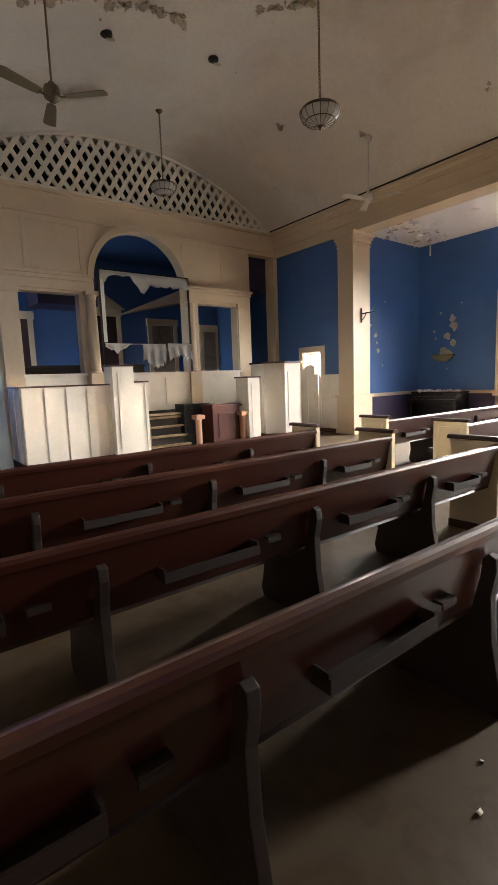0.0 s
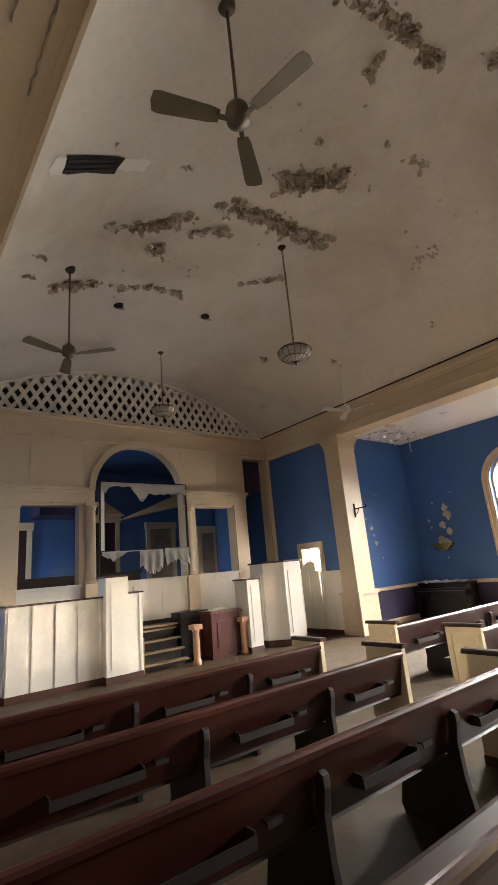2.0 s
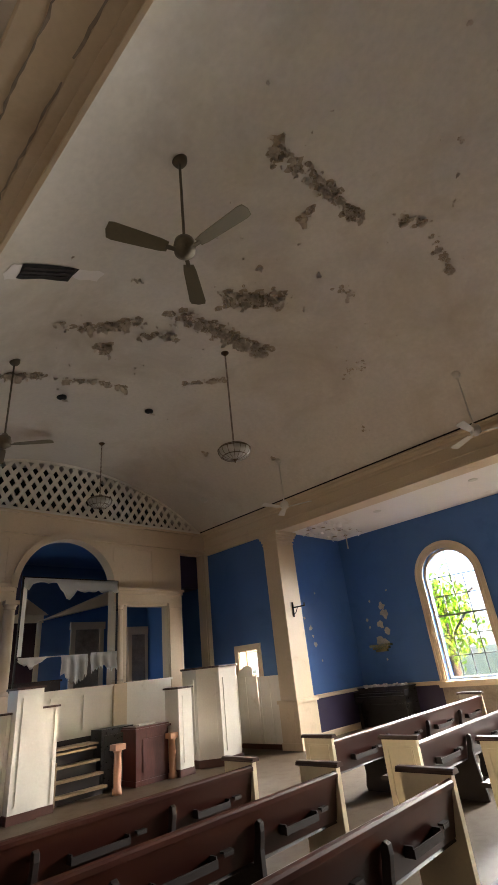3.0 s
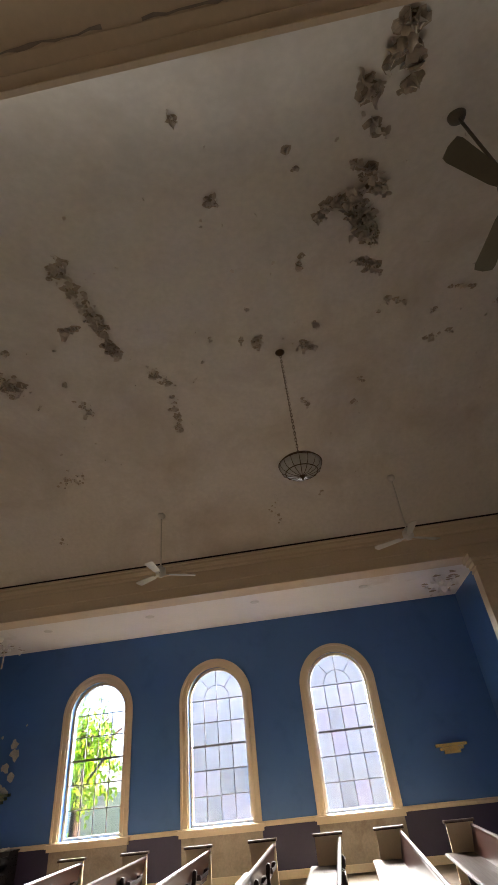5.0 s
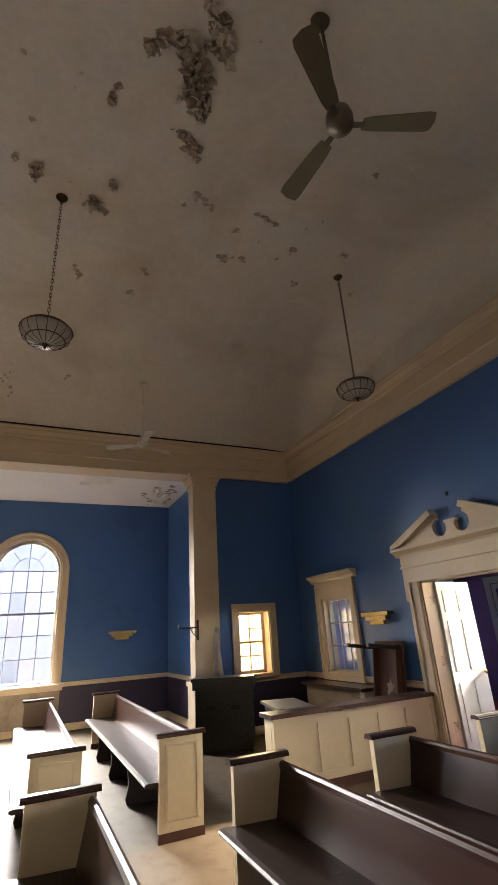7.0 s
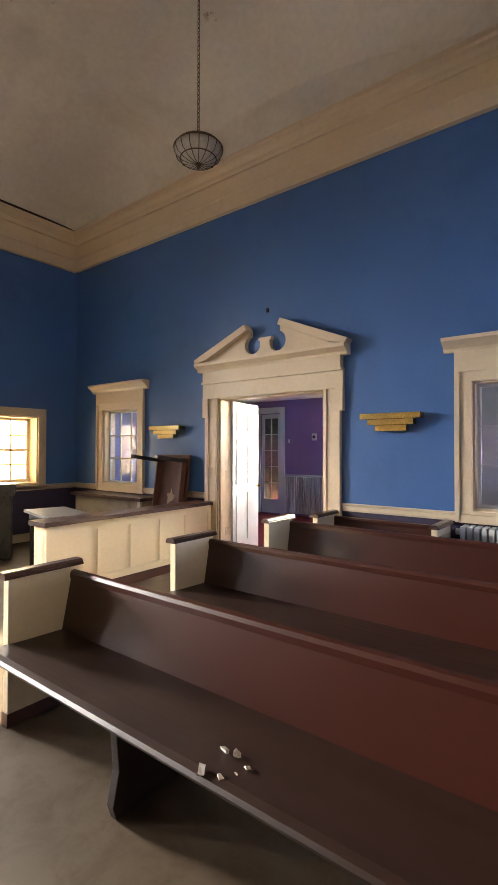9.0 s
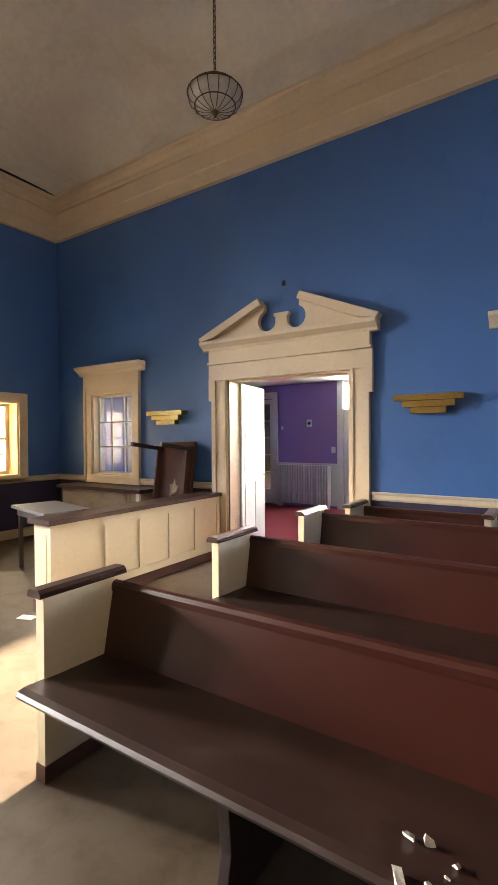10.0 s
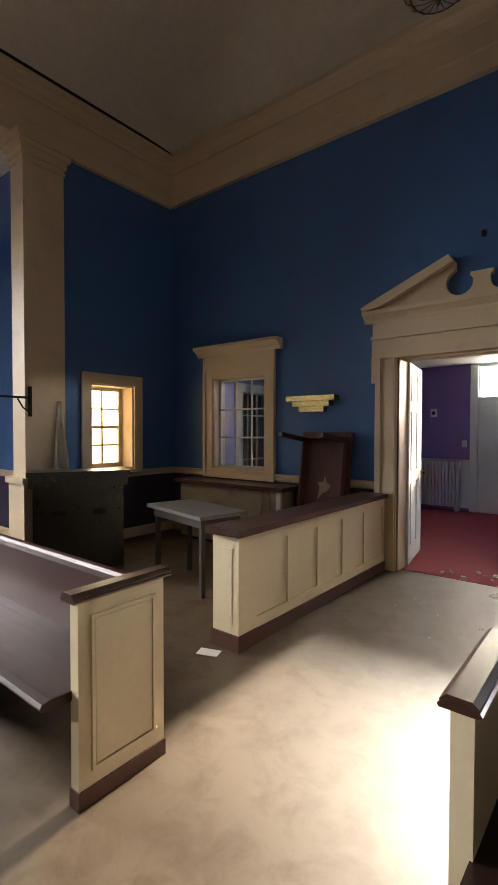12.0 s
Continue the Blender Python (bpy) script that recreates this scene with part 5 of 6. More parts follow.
setting("dark_room_beyond", boxes((7.9, VY - 0.9, 0, 9.3, VY - 0.8, 2.7), (7.9, VY - 0.8, 0, 8.0, VY - 0.2, 2.7), (9.2, VY - 0.8, 0, 9.3, VY - 0.2, 2.7), (7.9, VY - 0.9, 2.7, 9.3, VY - 0.2, 2.8)), MOUNTGREY, "dim room behind the glass door", "wall")
ed = thing("entrance_door", "plain white double entrance door under a bright transom", "door", "", (6.03, VY, 0))
own("leaf", boxes((-0.50, 0.0, 0.01, 0.50, 0.03, 2.08)), TRIMWHITE, ed, bevel=0.004)
own("leaf", boxes((-1.54, 0.0, 0.01, -0.51, 0.03, 2.08)), TRIMWHITE, ed, bevel=0.004)
own("casing", boxes((-1.70, 0, 0, -1.57, 0.05, 2.72), (0.53, 0, 0, 0.66, 0.05, 2.72), (-1.57, 0, 2.08, 0.53, 0.04, 2.13)), TRIMWHITE, ed, bevel=0.006)
own("closer", boxes((-0.15, 0.03, 1.98, 0.15, 0.08, 2.05)), RADIATOR, ed, "grey door closer", bevel=0.006)
tp = own("transom_pane", boxes((-1.56, -0.10, 2.13, 0.53, -0.094, 2.69)), MILK, ed)
tp.visible_shadow = False
radiator("cast_iron_radiator", 6.82, 8.06, VY + 0.16, 0.93, "grey cast iron radiator under the purple wall")
radiator("cast_iron_radiator", 2.05, 3.15, YS + 0.16, 0.84, "grey cast iron radiator under the cased window")
th = thing("wall_thermostat", "white wall plate with a black round dial", "thermostat", "", (7.36, VY, 1.83))
own("plate", boxes((-0.06, 0, -0.06, 0.06, 0.012, 0.10)), TRIMWHITE, th, bevel=0.006)
own("dial", lathe([(0.035, 0.012), (0.035, 0.03), (0.02, 0.035), (0.0, 0.035)], 16, m=pose(0, 0, 0.02, -90, 0, 0)), BLACK, th, "black dial")
tagged(mesh_ob("light_switch", boxes((6.75, VY, 1.20, 6.84, VY + 0.012, 1.33)), TRIMWHITE, 0.004), "white light switch plate on purple wall", "light switch")
tagged(mesh_ob("wall_socket", boxes((8.02, VY, 1.72, 8.07, VY + 0.012, 1.80)), TRIMWHITE, 0.004), "small white socket plate on purple wall", "socket")
upright_piano("upright_piano", "black upright piano standing in the vestibule", 1.45, 0.6, 1.34, pose(4.89, -10.45, 0, 0, 0, 0))
vw = tagged(new("window_8"), "unseen white sash window added to light the vestibule onto a dark porch", "window", kind="structure")
vw.matrix_basis = Matrix.Translation((9.9, -8.535, 0))
own("casing", plate([rect(-0.53, 0.43, 0.61, 2.36), rect(-0.415, 0.55, 0.415, 2.2)], on_yz(-0.03), 0.03), TRIMWHITE, vw, bevel=0.004)
own("glazing_bar", boxes(*[(0.08, -0.415, 0.55 + k * 0.4125 - 0.014, 0.11, 0.415, 0.55 + k * 0.4125 + 0.014) for k in range(5)], *[(0.082, -0.415 + k * 0.2767 - 0.012, 0.55, 0.108, -0.415 + k * 0.2767 + 0.012, 2.2) for k in range(4)]), TRIMWHITE, vw)
setting("porch_wall", boxes((10.8, -9.6, 0, 10.9, -7.4, 2.7), (10.1, -9.6, 0, 10.8, -9.5, 2.7), (10.1, -7.5, 0, 10.8, -7.4, 2.7), (10.1, -9.6, 2.7, 10.9, -7.4, 2.8)), MOUNTGREY, "dim porch behind the vestibule window", "wall")

# ---- ceiling fans ----
def fan(name, x, y, turn, blade_mat, label, group, zh=4.97):
    f = thing(name, label, "ceiling fan", group, (x, y, 0))
    zt = vault_z(x)
    metal = FANMETAL if blade_mat is FANBLADE else FANWHITE
    own("canopy", lathe([(0.0, zt + 0.03), (0.075, zt + 0.03), (0.075, zt - 0.02), (0.055, zt - 0.06), (0.02, zt - 0.075), (0.0, zt - 0.075)], 18), metal, f)
    own("down_rod", tube([(0, 0, zh + 0.1), (0, 0, zt - 0.06)], 0.013, 8), metal, f)
    own("motor", lathe([(0.0, zh + 0.14), (0.035, zh + 0.13), (0.05, zh + 0.10), (0.085, zh + 0.08), (0.095, zh + 0.03), (0.09, zh - 0.04), (0.06, zh - 0.06), (0.035, zh - 0.085), (0.0, zh - 0.09)], 22), metal, f)
    for k in range(3):
        m = pose(0, 0, zh - 0.035, 0, 0, turn + 120 * k) @ pose(0, 0, 0, 10, 0, 0)
        own("blade_iron", boxes((0.07, -0.018, -0.006, 0.17, 0.018, 0.006), m=m), metal, f, bevel=0.003)
        out = [(0.15, -0.045), (0.22, -0.058), (0.60, -0.078), (0.64, -0.068), (0.655, 0.0), (0.64, 0.068), (0.60, 0.078), (0.22, 0.058), (0.15, 0.045)]
        own("blade", plate([out], m, 0.008), blade_mat, f)
    return f


fan("ceiling_fan", 2.48, -2.79, 6, FANBLADE, "three-blade ceiling fan with dark olive blades on a long rod", "west ceiling fans")
fan("ceiling_fan", 2.48, 1.75, 41, FANBLADE, "three-blade ceiling fan with dark olive blades on a long rod", "west ceiling fans")
fan("ceiling_fan", 2.48, 5.77, -42, FANBLADE, "three-blade ceiling fan with dark olive blades on a long rod", "west ceiling fans", 4.80)
fan("ceiling_fan", 8.63, -2.78, 59, FANWHITE, "three-blade ceiling fan with dusty white blades on a long rod", "east ceiling fans")
fan("ceiling_fan", 8.66, 1.72, 58, FANWHITE, "three-blade ceiling fan with dusty white blades on a long rod", "east ceiling fans")
fan("ceiling_fan", 8.70, 6.15, 50, FANWHITE, "three-blade ceiling fan with dusty white blades on a long rod", "east ceiling fans")

# ---- hanging lamps of leaded glass ----
LEADGLASS = material("cloudy_leaded_glass", (0.46, 0.44, 0.40), 0.25, var=0.15, scale=6, fine=25, bump=0.08)
def lamp(name, x, y, zb):
    L = thing(name, "bowl-shaped leaded glass lamp hanging on a long chain", "hanging lamp", "hanging lamps", (x, y, 0))
    zt = vault_z(x)
    R = 0.26
    prof = [(0.0, zb + 0.06), (0.10, zb + 0.067), (0.17, zb + 0.092), (0.195, zb + 0.114), (0.235, zb + 0.138), (R, zb + 0.192), (R + 0.005, zb + 0.234), (0.235, zb + 0.268), (0.15, zb + 0.282), (0.05, zb + 0.29)]
    own("glass_bowl", lathe(prof, 16), LEADGLASS, L, "cloudy glass panels")
    lead = []
    for k in range(16):
        a = 2 * math.pi * k / 16
        lead.append(tube([((r + 0.003) * math.cos(a), (r + 0.003) * math.sin(a), z) for r, z in prof], 0.0042, 4))
    for r, z in (prof[3], prof[6], prof[7]):
        lead.append(tube([((r + 0.003) * math.cos(2 * math.pi * i / 24), (r + 0.003) * math.sin(2 * math.pi * i / 24), z) for i in range(25)], 0.008, 4))
    own("lead_came", join(*lead), BRONZE, L, "dark lead strips")["kind"] = "stuff"
    own("finial", lathe([(0.0, zb), (0.012, zb + 0.01), (0.016, zb + 0.03), (0.03, zb + 0.05), (0.035, zb + 0.065)], 12), BRONZE, L)
    own("top_cap", lathe([(0.06, zb + 0.285), (0.05, zb + 0.315), (0.02, zb + 0.335), (0.012, zb + 0.395), (0.0, zb + 0.40)], 14), BRONZE, L)
    chain = []
    z, k = zb + 0.385, 0
    while z < zt - 0.05:
        s = 0.012
        dx, dy = (s, 0) if k % 2 else (0, s)
        pts = [(dx, dy, z), (dx, dy, z + 0.045), (0, 0, z + 0.058), (-dx, -dy, z + 0.045), (-dx, -dy, z), (0, 0, z - 0.013), (dx, dy, z)]
        chain.append(tube(pts, 0.0045, 4))
        z += 0.05
        k += 1
    own("chain", join(*chain), BRONZE, L)["kind"] = "stuff"
    own("ceiling_rose", lathe([(0.0, zt + 0.02), (0.07, zt + 0.02), (0.07, zt - 0.01), (0.04, zt - 0.04), (0.012, zt - 0.06), (0.0, zt - 0.06)], 16), BRONZE, L)
for y, zb in ((-5.14, 4.65), (-1.07, 4.66), (4.45, 4.69), (8.84, 5.19)):
    lamp("hanging_lamp", XC - 0.005, y, zb)

# recessed lights of the transept and broken fixtures on the vault
for y in (5.38, 2.88, 0.38, -2.11):
    d = thing("recessed_light", "small recessed ceiling light with a metal rim", "ceiling light", "recessed lights", (11.46, y, ZTC))
    own("rim", lathe([(0.075, -0.012), (0.10, -0.012), (0.105, -0.002), (0.105, 0.0)], 20), FANWHITE, d)
    own("lens", lathe([(0.0, -0.006), (0.075, -0.006), (0.075, 0.0)], 20), LEADGLASS, d)
for x, y in ((3.75, 7.04), (5.59, 6.93)):
    z = vault_z(x)
    d = thing("broken_fixture", "broken dark light fixture hanging from the vault", "light fixture", "broken fixtures", (x, y, z))
    own("socket", lathe([(0.0, 0.03), (0.085, 0.02), (0.09, -0.03), (0.06, -0.05), (0.0, -0.055)], 14), IRON, d)
    own("loose_flap", boxes((-0.02, -0.12, -0.10, 0.02, 0.02, -0.085), m=pose(0.06, -0.03, 0, 24, 12, 30)), FLAKE, d)

kn = thing("smoke_detector", "small round white detector on the vault", "smoke detector", "", (8.81, 9.07, vault_z(8.81)))
own("body", lathe([(0.0, -0.075), (0.05, -0.07), (0.075, -0.045), (0.085, -0.01), (0.085, 0.04)], 18), FANWHITE, kn)
own("base_ring", lathe([(0.10, -0.012), (0.105, 0.0), (0.105, 0.05)], 18), FANWHITE, kn)

# ---- peeling paint ----
rnd = random.Random(11)
flakes, bare = bmesh.new(), bmesh.new()


def vault_point(x, y, drop=0.0):
    return Vector((x, y, vault_z(min(max(x, XW), XE)) - drop))


def flake(p, size, surface=None):
    """A curled scale of paint, hanging by one edge."""
    a = rnd.random() * 2 * math.pi
    d, s = Vector((math.cos(a), math.sin(a), 0)), Vector((-math.sin(a), math.cos(a), 0))
    curl, wdt = rnd.uniform(0.5, 2.4), size * rnd.uniform(0.35, 0.9)
    pos, ang, prev = Vector(p), rnd.uniform(0.1, 0.7), None
    dip = rnd.uniform(-0.5, 0.6) * wdt
    for i in range(5):
        ww = wdt * rnd.uniform(0.7, 1.1) * (0.6 if i in (0, 4) else 1)
        skew = s * rnd.uniform(-0.2, 0.2) * size
        nrm = d * math.sin(ang) + Vector((0, 0, 1)) * math.cos(ang)
        row = [flakes.verts.new(pos - s * ww + skew), flakes.verts.new(pos + skew - nrm * abs(dip)), flakes.verts.new(pos + s * ww * rnd.uniform(0.6, 1.1) + skew)]
        if prev:
            for j in (0, 1):
                flakes.faces.new((prev[j], prev[j + 1], row[j + 1], row[j])).smooth = True
        prev = row
        pos = pos + (d * math.cos(ang) + Vector((0, 0, -1)) * math.sin(ang)) * size * 0.33
        ang += curl * 0.36


def blot(p, r):
    """A thin ragged bare patch just under the vault."""
    n = 9
    vs = [bare.verts.new(vault_point(p.x + r * rnd.uniform(0.45, 1.0) * math.cos(2 * math.pi * i / n), p.y + r * rnd.uniform(0.45, 1.0) * math.sin(2 * math.pi * i / n), 0.004)) for i in range(n)]
    bare.faces.new(vs)


def peel(x0, y0, x1, y1, width, n, big=0.07):
    for k in range(int(n * 2.0)):
        u = rnd.random()
        g = rnd.gauss(0, 0.60) * width
        h = rnd.gauss(0, 0.60) * width
        x, y = x0 + (x1 - x0) * u + g, y0 + (y1 - y0) * u + h
        if not XW + 0.15 < x < XE - 0.15:
            continue
        p = vault_point(x, y, 0.003)
        flake(p, 0.85 * big * rnd.choice((0.3, 0.45, 0.6, 0.8, 1.0)) * rnd.uniform(0.8, 1.1))
        if rnd.random() < 0.42:
            blot(p, big * rnd.uniform(0.3, 1.0))


PEEL_NORTH = ((4.36, 1.66, 4.39, 1.67, 0.05, 4, 0.1), (4.56, 3.33, 5.33, 2.92, 0.18, 83, 0.11), (4.11, 4.05, 5.16, 4.0, 0.13, 65, 0.11),
    (5.12, 4.09, 6.04, 3.99, 0.13, 69, 0.11), (2.95, 4.81, 3.77, 4.42, 0.1, 46, 0.11), (3.51, 5.17, 3.8, 5.35, 0.09, 21, 0.11),
    (3.96, 4.73, 4.54, 4.51, 0.06, 17, 0.1), (2.35, 6.26, 3.04, 6.25, 0.08, 25, 0.12), (3.37, 6.35, 4.7, 6.38, 0.05, 22, 0.11))
PEEL_FAR = ((1.81, 5.29, 1.94, 5.27, 0.05, 3, 0.08), (1.94, 5.82, 1.98, 5.84, 0.05, 3, 0.08), (5.53, 5.7, 6.08, 5.04, 0.06, 18, 0.09),
    (7.6, 3.31, 7.47, 2.84, 0.15, 21, 0.05), (3.12, 3.55, 3.16, 3.54, 0.03, 3, 0.08), (4.54, 2.6, 4.56, 2.59, 0.03, 3, 0.08),
    (2.66, 4.69, 2.68, 4.68, 0.04, 3, 0.08), (5.35, 2.16, 5.36, 2.15, 0.03, 3, 0.07), (8.79, 3.88, 8.95, 3.88, 0.08, 4, 0.05),
    (8.58, 6.22, 8.62, 6.22, 0.04, 3, 0.08), (7.55, 7.49, 7.59, 7.48, 0.05, 3, 0.1))
PEEL_SOUTH = ((3.26, 1.19, 5.0, 1.23, 0.09, 76, 0.09), (4.3, 1.55, 4.34, 1.53, 0.05, 4, 0.08), (5.86, 2.14, 6.14, 2.12, 0.08, 9, 0.07),
    (5.4, 0.9, 5.78, 0.68, 0.07, 17, 0.08), (6.03, 0.71, 6.87, 0.82, 0.06, 22, 0.07), (2.8, -0.6, 2.89, -0.6, 0.05, 5, 0.09),
    (1.9, -0.51, 1.97, -0.51, 0.02, 3, 0.06), (2.45, -1.34, 2.46, -1.35, 0.02, 3, 0.06), (2.67, -1.42, 2.68, -1.43, 0.02, 3, 0.06),
    (1.56, -2.16, 1.9, -2.15, 0.06, 14, 0.11), (1.85, -2.27, 2.11, -2.3, 0.05, 8, 0.11), (1.94, -1.95, 2.2, -2.02, 0.05, 9, 0.11))
PEEL_MIDDLE = ((2.29, -2.0, 2.6, -2.26, 0.03, 5, 0.09), (2.73, -1.96, 3.11, -2.28, 0.07, 19, 0.1), (3.34, -1.64, 3.14, -1.86, 0.06, 14, 0.1),
    (3.09, -1.94, 3.78, -2.25, 0.12, 56, 0.11), (4.01, -2.11, 4.37, -2.45, 0.07, 18, 0.09), (3.83, -1.46, 4.27, -1.42, 0.03, 5, 0.08),
    (4.56, -0.71, 4.59, -0.72, 0.03, 3, 0.06), (4.99, -0.13, 5.05, -0.12, 0.03, 3, 0.07), (5.43, 0.08, 5.44, 0.05, 0.02, 3, 0.06),
    (5.1, -0.55, 5.19, -0.55, 0.03, 3, 0.07), (5.18, -0.78, 5.3, -0.77, 0.07, 12, 0.09), (5.44, -1.41, 5.51, -1.49, 0.08, 13, 0.09),
    (5.12, -1.61, 5.11, -1.64, 0.04, 3, 0.08))
PEEL_STAINED = ((6.54, -1.38, 6.76, -1.36, 0.05, 5, 0.06), (6.32, -2.25, 6.45, -2.29, 0.05, 3, 0.06), (6.84, -2.15, 6.87, -2.2, 0.04, 3, 0.06),
    (5.08, -2.48, 4.85, -2.61, 0.03, 4, 0.08), (4.92, -2.7, 5.02, -2.86, 0.03, 3, 0.08), (5.22, -3.26, 5.26, -3.29, 0.05, 3, 0.07),
    (5.78, -3.24, 5.7, -3.6, 0.04, 6, 0.08), (4.87, -3.43, 4.93, -3.73, 0.02, 3, 0.06), (8.64, -0.58, 9.11, -0.5, 0.11, 8, 0.04),
    (8.31, -2.14, 8.56, -2.17, 0.06, 3, 0.04), (8.67, -1.4, 8.7, -1.46, 0.06, 3, 0.04))
PEEL_DOOR = ((5.32, -4.09, 5.25, -4.22, 0.05, 5, 0.07), (5.13, -4.84, 5.06, -5.04, 0.06, 5, 0.06), (4.68, -6.22, 4.41, -6.26, 0.03, 3, 0.06),
    (4.32, -6.28, 3.67, -6.4, 0.05, 12, 0.06), (3.7, -4.35, 3.71, -4.4, 0.03, 3, 0.06), (4.87, -3.51, 4.94, -3.77, 0.02, 3, 0.07),
    (5.78, -5.51, 5.79, -5.75, 0.05, 3, 0.05), (5.87, -4.52, 5.9, -4.59, 0.04, 3, 0.05))
for rows in (PEEL_NORTH, PEEL_FAR, PEEL_SOUTH, PEEL_MIDDLE, PEEL_STAINED, PEEL_DOOR):
    for r in rows:
        peel(*r)
for k in range(120):
    p = vault_point(rnd.uniform(2.0, 7.5), rnd.uniform(-6, 7), 0.003)
    flake(p, rnd.uniform(0.015, 0.04))
tagged(mesh_ob("peeling_paint", flakes, FLAKE), "curled scales of peeling paint hanging from the vault", "peeling paint", kind="stuff")
bmesh.ops.recalc_face_normals(bare, faces=bare.faces)
tagged(mesh_ob("bare_patches", bare, BARE), "bare brown plaster where the paint fell", "plaster damage", kind="stuff")

# peeled places on the transept walls and ceiling
bm = bmesh.new()
def wall_blot(bm, c, u, v, r, n=11):
    vs = [bm.verts.new(Vector(c) + Vector(u) * (r * rnd.uniform(0.4, 1.0) * math.cos(2 * math.pi * i / n)) + Vector(v) * (r * rnd.uniform(0.4, 1.0) * math.sin(2 * math.pi * i / n))) for i in range(n)]
    bm.faces.new(vs)
for y, z, r in ((6.85, 2.9, 0.14), (6.8, 2.7, 0.16), (7.0, 2.45, 0.15), (6.82, 2.25, 0.12), (7.1, 2.05, 0.16), (6.95, 1.95, 0.14), (7.4, 2.6, 0.06), (7.35, 2.4, 0.05), (7.2, 3.1, 0.05), (7.0, 1.55, 0.04), (6.6, 3.3, 0.04)):
    wall_blot(bm, (TE - 0.004, y, z), (0, 1, 0), (0, 0, 1), r)
for x, z, r in ((11.2, 2.5, 0.10), (11.3, 2.1, 0.09), (11.0, 2.75, 0.05), (11.6, 3.4, 0.04), (10.9, 1.6, 0.05), (11.5, 1.7, 0.04), (11.25, 2.3, 0.06)):
    wall_blot(bm, (x, TN - 0.004, z), (1, 0, 0), (0, 0, 1), r)
tagged(mesh_ob("bare_wall_patches", bm, material("pale_bare_plaster", (0.45, 0.40, 0.33), 0.9, var=0.3, scale=6, fine=40, bump=0.3)), "pale bare plaster where blue paint fell", "plaster damage", kind="stuff")
bm = bmesh.new()
for k in range(46):
    x, y = (rnd.uniform(10.5, 13.1), rnd.uniform(6.6, 7.8)) if k < 26 else (rnd.uniform(11.2, 13.0), rnd.uniform(-4.4, -3.5))
    wall_blot(bm, (x, y, ZTC - 0.004), (1, 0, 0), (0, -1, 0), rnd.uniform(0.03, 0.13), 9)
tagged(mesh_ob("bare_ceiling_patches", bm, BARE), "bare brown plaster on the transept ceiling", "plaster damage", kind="stuff")
st = flakes = bmesh.new()
for k in range(60):
    x, y = (rnd.uniform(10.6, 13.0), rnd.uniform(6.5, 7.8)) if k < 34 else (rnd.uniform(11.3, 12.8), rnd.uniform(-4.3, -3.6))
    flake((x, y, ZTC - 0.003), rnd.uniform(0.05, 0.13))
tagged(mesh_ob("peeling_ceiling_paint", flakes, CEILING), "curled scales of white paint hanging from the ceiling", "peeling paint", kind="stuff")
tagged(mesh_ob("hanging_strip", tube([(12.6, 7.2, ZTC), (12.62, 7.2, ZTC - 0.2), (12.6, 7.19, ZTC - 0.45)], 0.02, 5), FLAKE), "long strip of paint hanging from the ceiling", "peeling paint")

# hole in the vault with torn boards; a near-black plate paints its dark inside
hole = thing("ceiling_hole", "vault hole with broken edges, its dark inside a near-black plate", "ceiling hole")
def hole_plate(x0, y0, x1, y1, drop, seed):
    r = random.Random(seed)
    bm = bmesh.new()
    vs = []
    n = 14
    for i in range(n):
        u = i / n * 4
        k, f = int(u), u - int(u)
        q = [(x0, y0), (x1, y0), (x1, y1), (x0, y1), (x0, y0)]
        x = q[k][0] + (q[k + 1][0] - q[k][0]) * f + r.uniform(-0.02, 0.02)
        y = q[k][1] + (q[k + 1][1] - q[k][1]) * f + r.uniform(-0.02, 0.02)
        vs.append(bm.verts.new(vault_point(x, y, drop)))
    bm.faces.new(vs)
    return bm
own("dark_opening", hole_plate(1.75, 3.48, 2.35, 3.74, 0.012, 4), VOIDSHADE, hole)
own("pale_edge", hole_plate(2.33, 3.50, 2.67, 3.70, 0.009, 5), CEILING, hole, "pale torn plasterboard edge")
own("pale_edge", hole_plate(1.63, 3.48, 1.77, 3.74, 0.009, 6), CEILING, hole, "pale torn plasterboard edge")
for k in range(3):
    a, b = vault_point(1.77, 3.53 + 0.07 * k, 0.02), vault_point(2.30, 3.54 + 0.07 * k, 0.02)
    own("lath", tube([a, (a + b) / 2 - Vector((0, 0, 0.0)), b], 0.012, 4), DARKWOOD, hole)

# ---- debris ----
def crumbs(name, place, n, spread, size, label, mat=None, seed=1):
    r = random.Random(seed)
    bm = bmesh.new()
    for k in range(n):
        s = size * r.uniform(0.4, 1.2)
        m = pose(place[0] + r.uniform(-1, 1) * spread[0], place[1] + r.uniform(-1, 1) * spread[1], place[2] + s * 0.35, r.uniform(-30, 30), r.uniform(-30, 30), r.uniform(0, 180))
        box(bm, -s * r.uniform(0.5, 1), -s * r.uniform(0.4, 0.8), -s * 0.3, s * r.uniform(0.5, 1), s * r.uniform(0.4, 0.8), s * 0.3, m=m)
        for v in list(bm.verts)[-8:]:
            v.co += Vector((r.uniform(-1, 1), r.uniform(-1, 1), r.uniform(0, 0.6))) * s * 0.3
    return tagged(mesh_ob(name, bm, mat or RUBBLE, 0.002), label, "debris", kind="stuff")
crumbs("seat_crumbs", (3.05, -2.66, 0.468), 6, (0.12, 0.09), 0.017, "white plaster crumbs lying on the pew seat", seed=4)
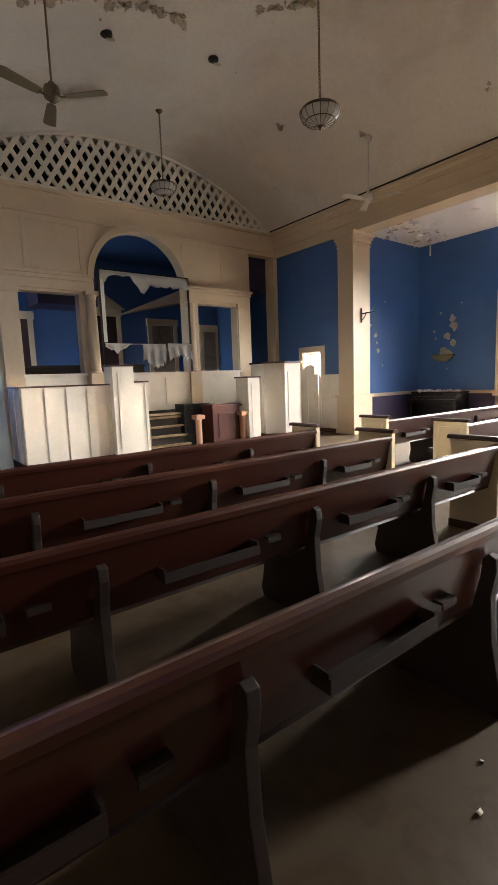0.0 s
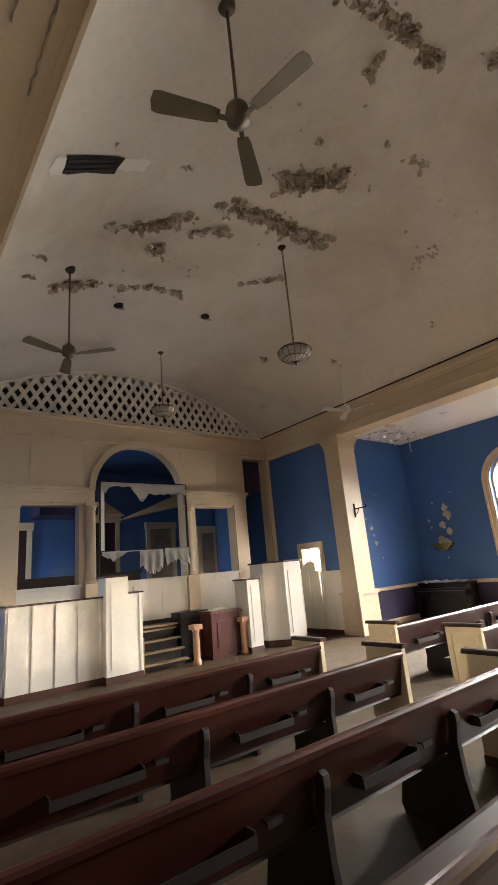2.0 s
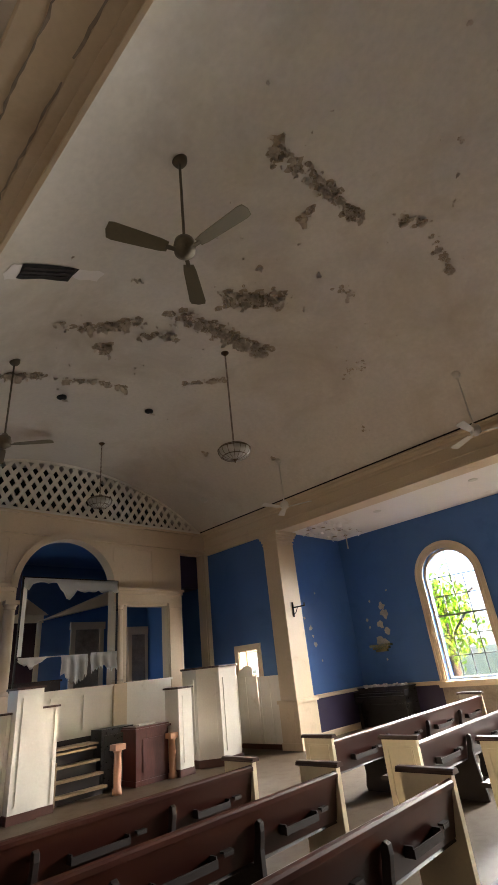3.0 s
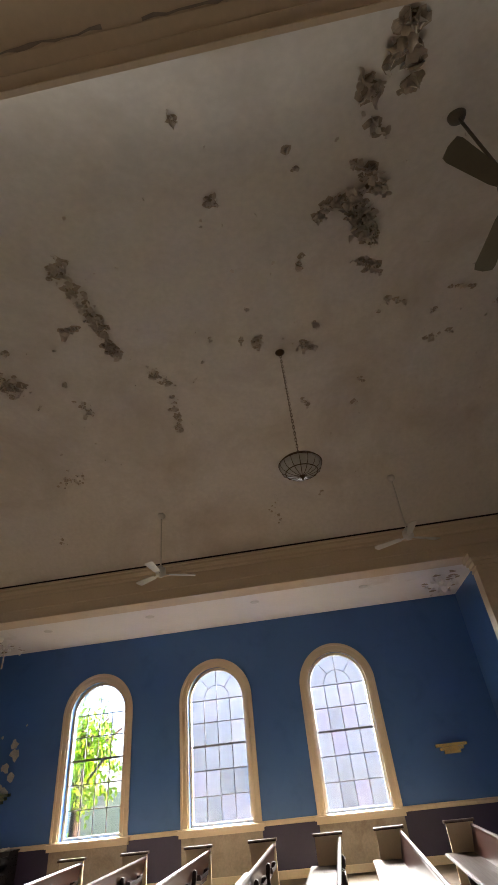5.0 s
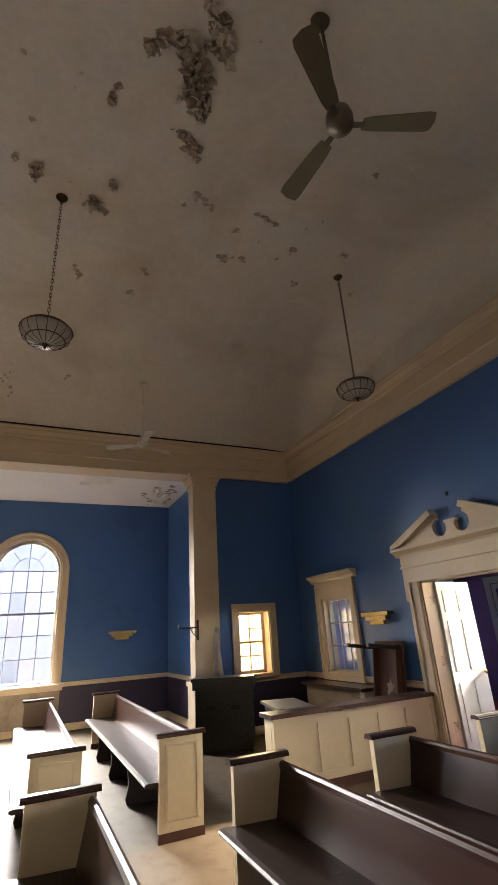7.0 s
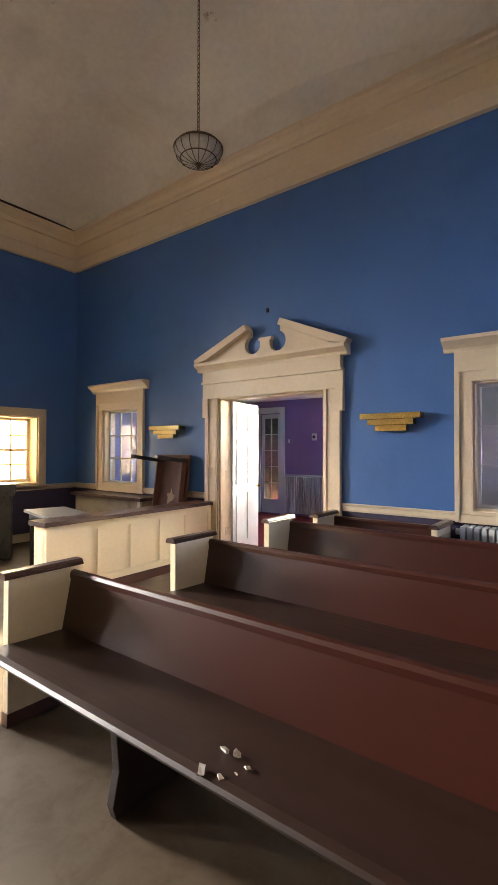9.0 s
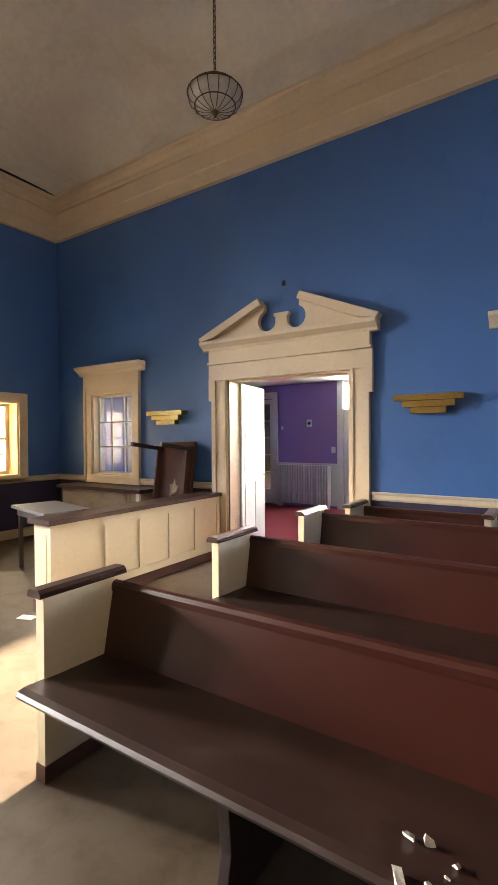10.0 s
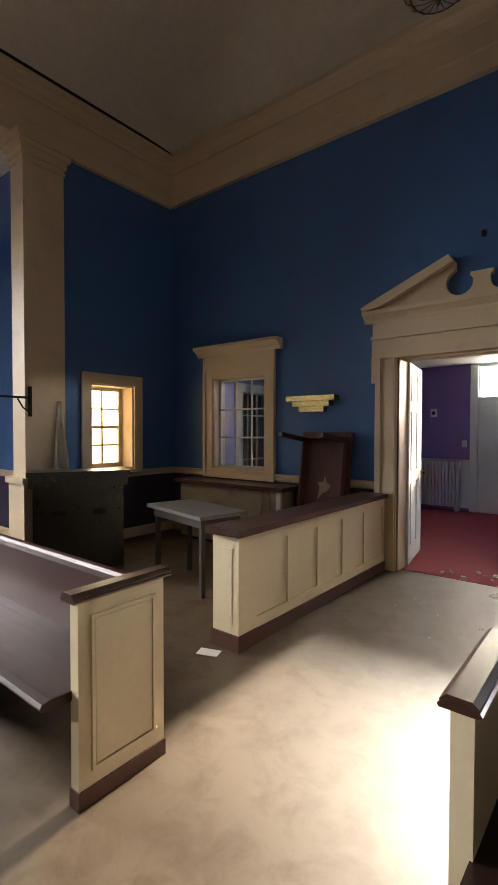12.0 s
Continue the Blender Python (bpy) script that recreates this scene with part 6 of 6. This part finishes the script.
crumbs("piano_debris", (12.93, 7.08, 0.92), 80, (0.17, 0.62), 0.05, "fallen white plaster piled on the piano", seed=5)
crumbs("floor_crumbs", (5.4, -5.6, 0.0), 26, (0.6, 0.8), 0.007, "small crumbs scattered on the aisle floor", seed=6)
crumbs("threshold_debris", (5.45, -6.7, 0.004), 12, (0.45, 0.15), 0.03, "plaster pieces lying on the threshold", seed=7)
crumbs("row_crumbs", (2.6, 0.1, 0.0), 14, (1.6, 0.4), 0.011, "plaster crumbs on the floor between pews", seed=8)
for x, y, s, t in ((6.585, -3.775, 0.075, 20), (2.05, 0.05, 0.02, 50), (5.25, -6.2, 0.10, -15), (5.05, -5.9, 0.08, 35)):
    tagged(mesh_ob("paper_scrap", boxes((-s, -s * 0.6, 0.001, s, s * 0.6, 0.004), m=pose(x, y, 0, 0, 0, t)), PAPER), "scrap of white paper on the floor", "paper")

# ---- outside ----
LEAF = bpy.data.materials.new("sunlit_leaves")
LEAF.use_nodes = True
lt = LEAF.node_tree
tl = lt.nodes.new("ShaderNodeBsdfTranslucent")
tl.inputs["Color"].default_value = (0.55, 0.75, 0.10, 1)
lt.links.new(tl.outputs[0], lt.nodes["Material Output"].inputs["Surface"])
BARK = material("tree_bark", (0.10, 0.07, 0.05), 0.9, var=0.3, scale=4, fine=25, bump=0.4)
def tree(x, y, h, r, seed):
    rn = random.Random(seed)
    t = thing("leafy_tree", "leafy green tree outside the window", "tree", "trees outside", (x, y, -0.25))
    own("trunk", lathe([(0.22, 0), (0.17, 0.8), (0.13, h * 0.45), (0.06, h * 0.8), (0.0, h * 0.9)], 10), BARK, t)
    for k in range(7):
        a, z = rn.uniform(0, 6.28), h * rn.uniform(0.3, 0.7)
        own("limb", tube([(0, 0, z), (math.cos(a) * r * 0.4, math.sin(a) * r * 0.4, z + 0.5), (math.cos(a) * r * 0.8, math.sin(a) * r * 0.8, z + 0.9)], 0.04, 5), BARK, t)
    bm = bmesh.new()
    for k in range(2600):
        a, b, q = rn.uniform(0, 6.28), rn.uniform(-1, 1), rn.random() ** 0.45
        c = math.sqrt(1 - b * b)
        wob = 0.75 + 0.35 * math.sin(3 * a + seed) * math.sin(4 * b)
        p = Vector((math.cos(a) * c * r * q * wob, math.sin(a) * c * r * q * wob, h * 0.62 + b * h * 0.42 * q * wob))
        s = rn.uniform(0.05, 0.12)
        m = Matrix.Translation(p) @ Euler((rn.uniform(0, 6), rn.uniform(0, 6), rn.uniform(0, 6))).to_matrix().to_4x4()
        bm.faces.new([bm.verts.new(m @ Vector(v)) for v in ((-s, 0, 0), (0, -s * 0.5, 0), (s, 0, 0), (0, s * 0.5, 0))])
    own("crown", bm, LEAF, t)["kind"] = "stuff"
tree(17.0, 6.9, 4.6, 1.5, 2)
tree(20.5, 10.6, 6.0, 2.4, 3)
hs = thing("neighbour_house", "pale sided house standing beyond the windows", "house", "", (22, -2, -0.25))
own("wall", boxes((0, -8, 0, 7, 7, 6.4)), TRIMWHITE, hs)
for k in range(21):
    own("siding_board", boxes((-0.025, -8, 0.3 + k * 0.28, 0.0, 7, 0.56 + k * 0.28)), TRIMWHITE, hs, bevel=0.004)
own("roof", plate([[(-8.4, 6.4), (7.4, 6.4), (-0.5, 8.6)]], on_yz(-0.3), 7.6), CEILING, hs)
for y in (-5, -1, 4):
    own("window", boxes((-0.06, y - 0.5, 1.2, -0.0, y + 0.5, 2.5)), CEILING, hs, bevel=0.01)
# solid near-black strip paints the shadow line over the east cornice
setting("cornice_gap", boxes((XE - 0.215, YS + 0.18, ZT + 0.012, XE - 0.12, YN, ZT + 0.045)), VOIDSHADE, "solid near-black strip for the shaded gap above the crown moulding", "trim")

# cracks in the paint of the west beam's underside
rc = random.Random(23)
for x0, spans in ((XW - 0.115, ((-2.2, -0.6), (-0.4, 1.0), (1.15, 2.3))), (XW - 0.30, ((0.6, 1.9), (2.2, 3.1)))):
    for y0, y1 in spans:
        n = int((y1 - y0) / 0.06)
        mid = [x0 + rc.uniform(-0.008, 0.008) for i in range(n + 1)]
        wid = [rc.uniform(0.002, 0.011) for i in range(n + 1)]
        bm = plate([[(mid[i] - wid[i], y0 + (y1 - y0) * i / n) for i in range(n + 1)] + [(mid[i] + wid[i], y0 + (y1 - y0) * i / n) for i in range(n, -1, -1)]], Matrix.Translation((0, 0, ZB - 0.0035)), 0.003)
        tagged(mesh_ob("paint_crack", bm, MOUNTGREY), "dark ragged crack in the beam's paint", "crack", "paint cracks")
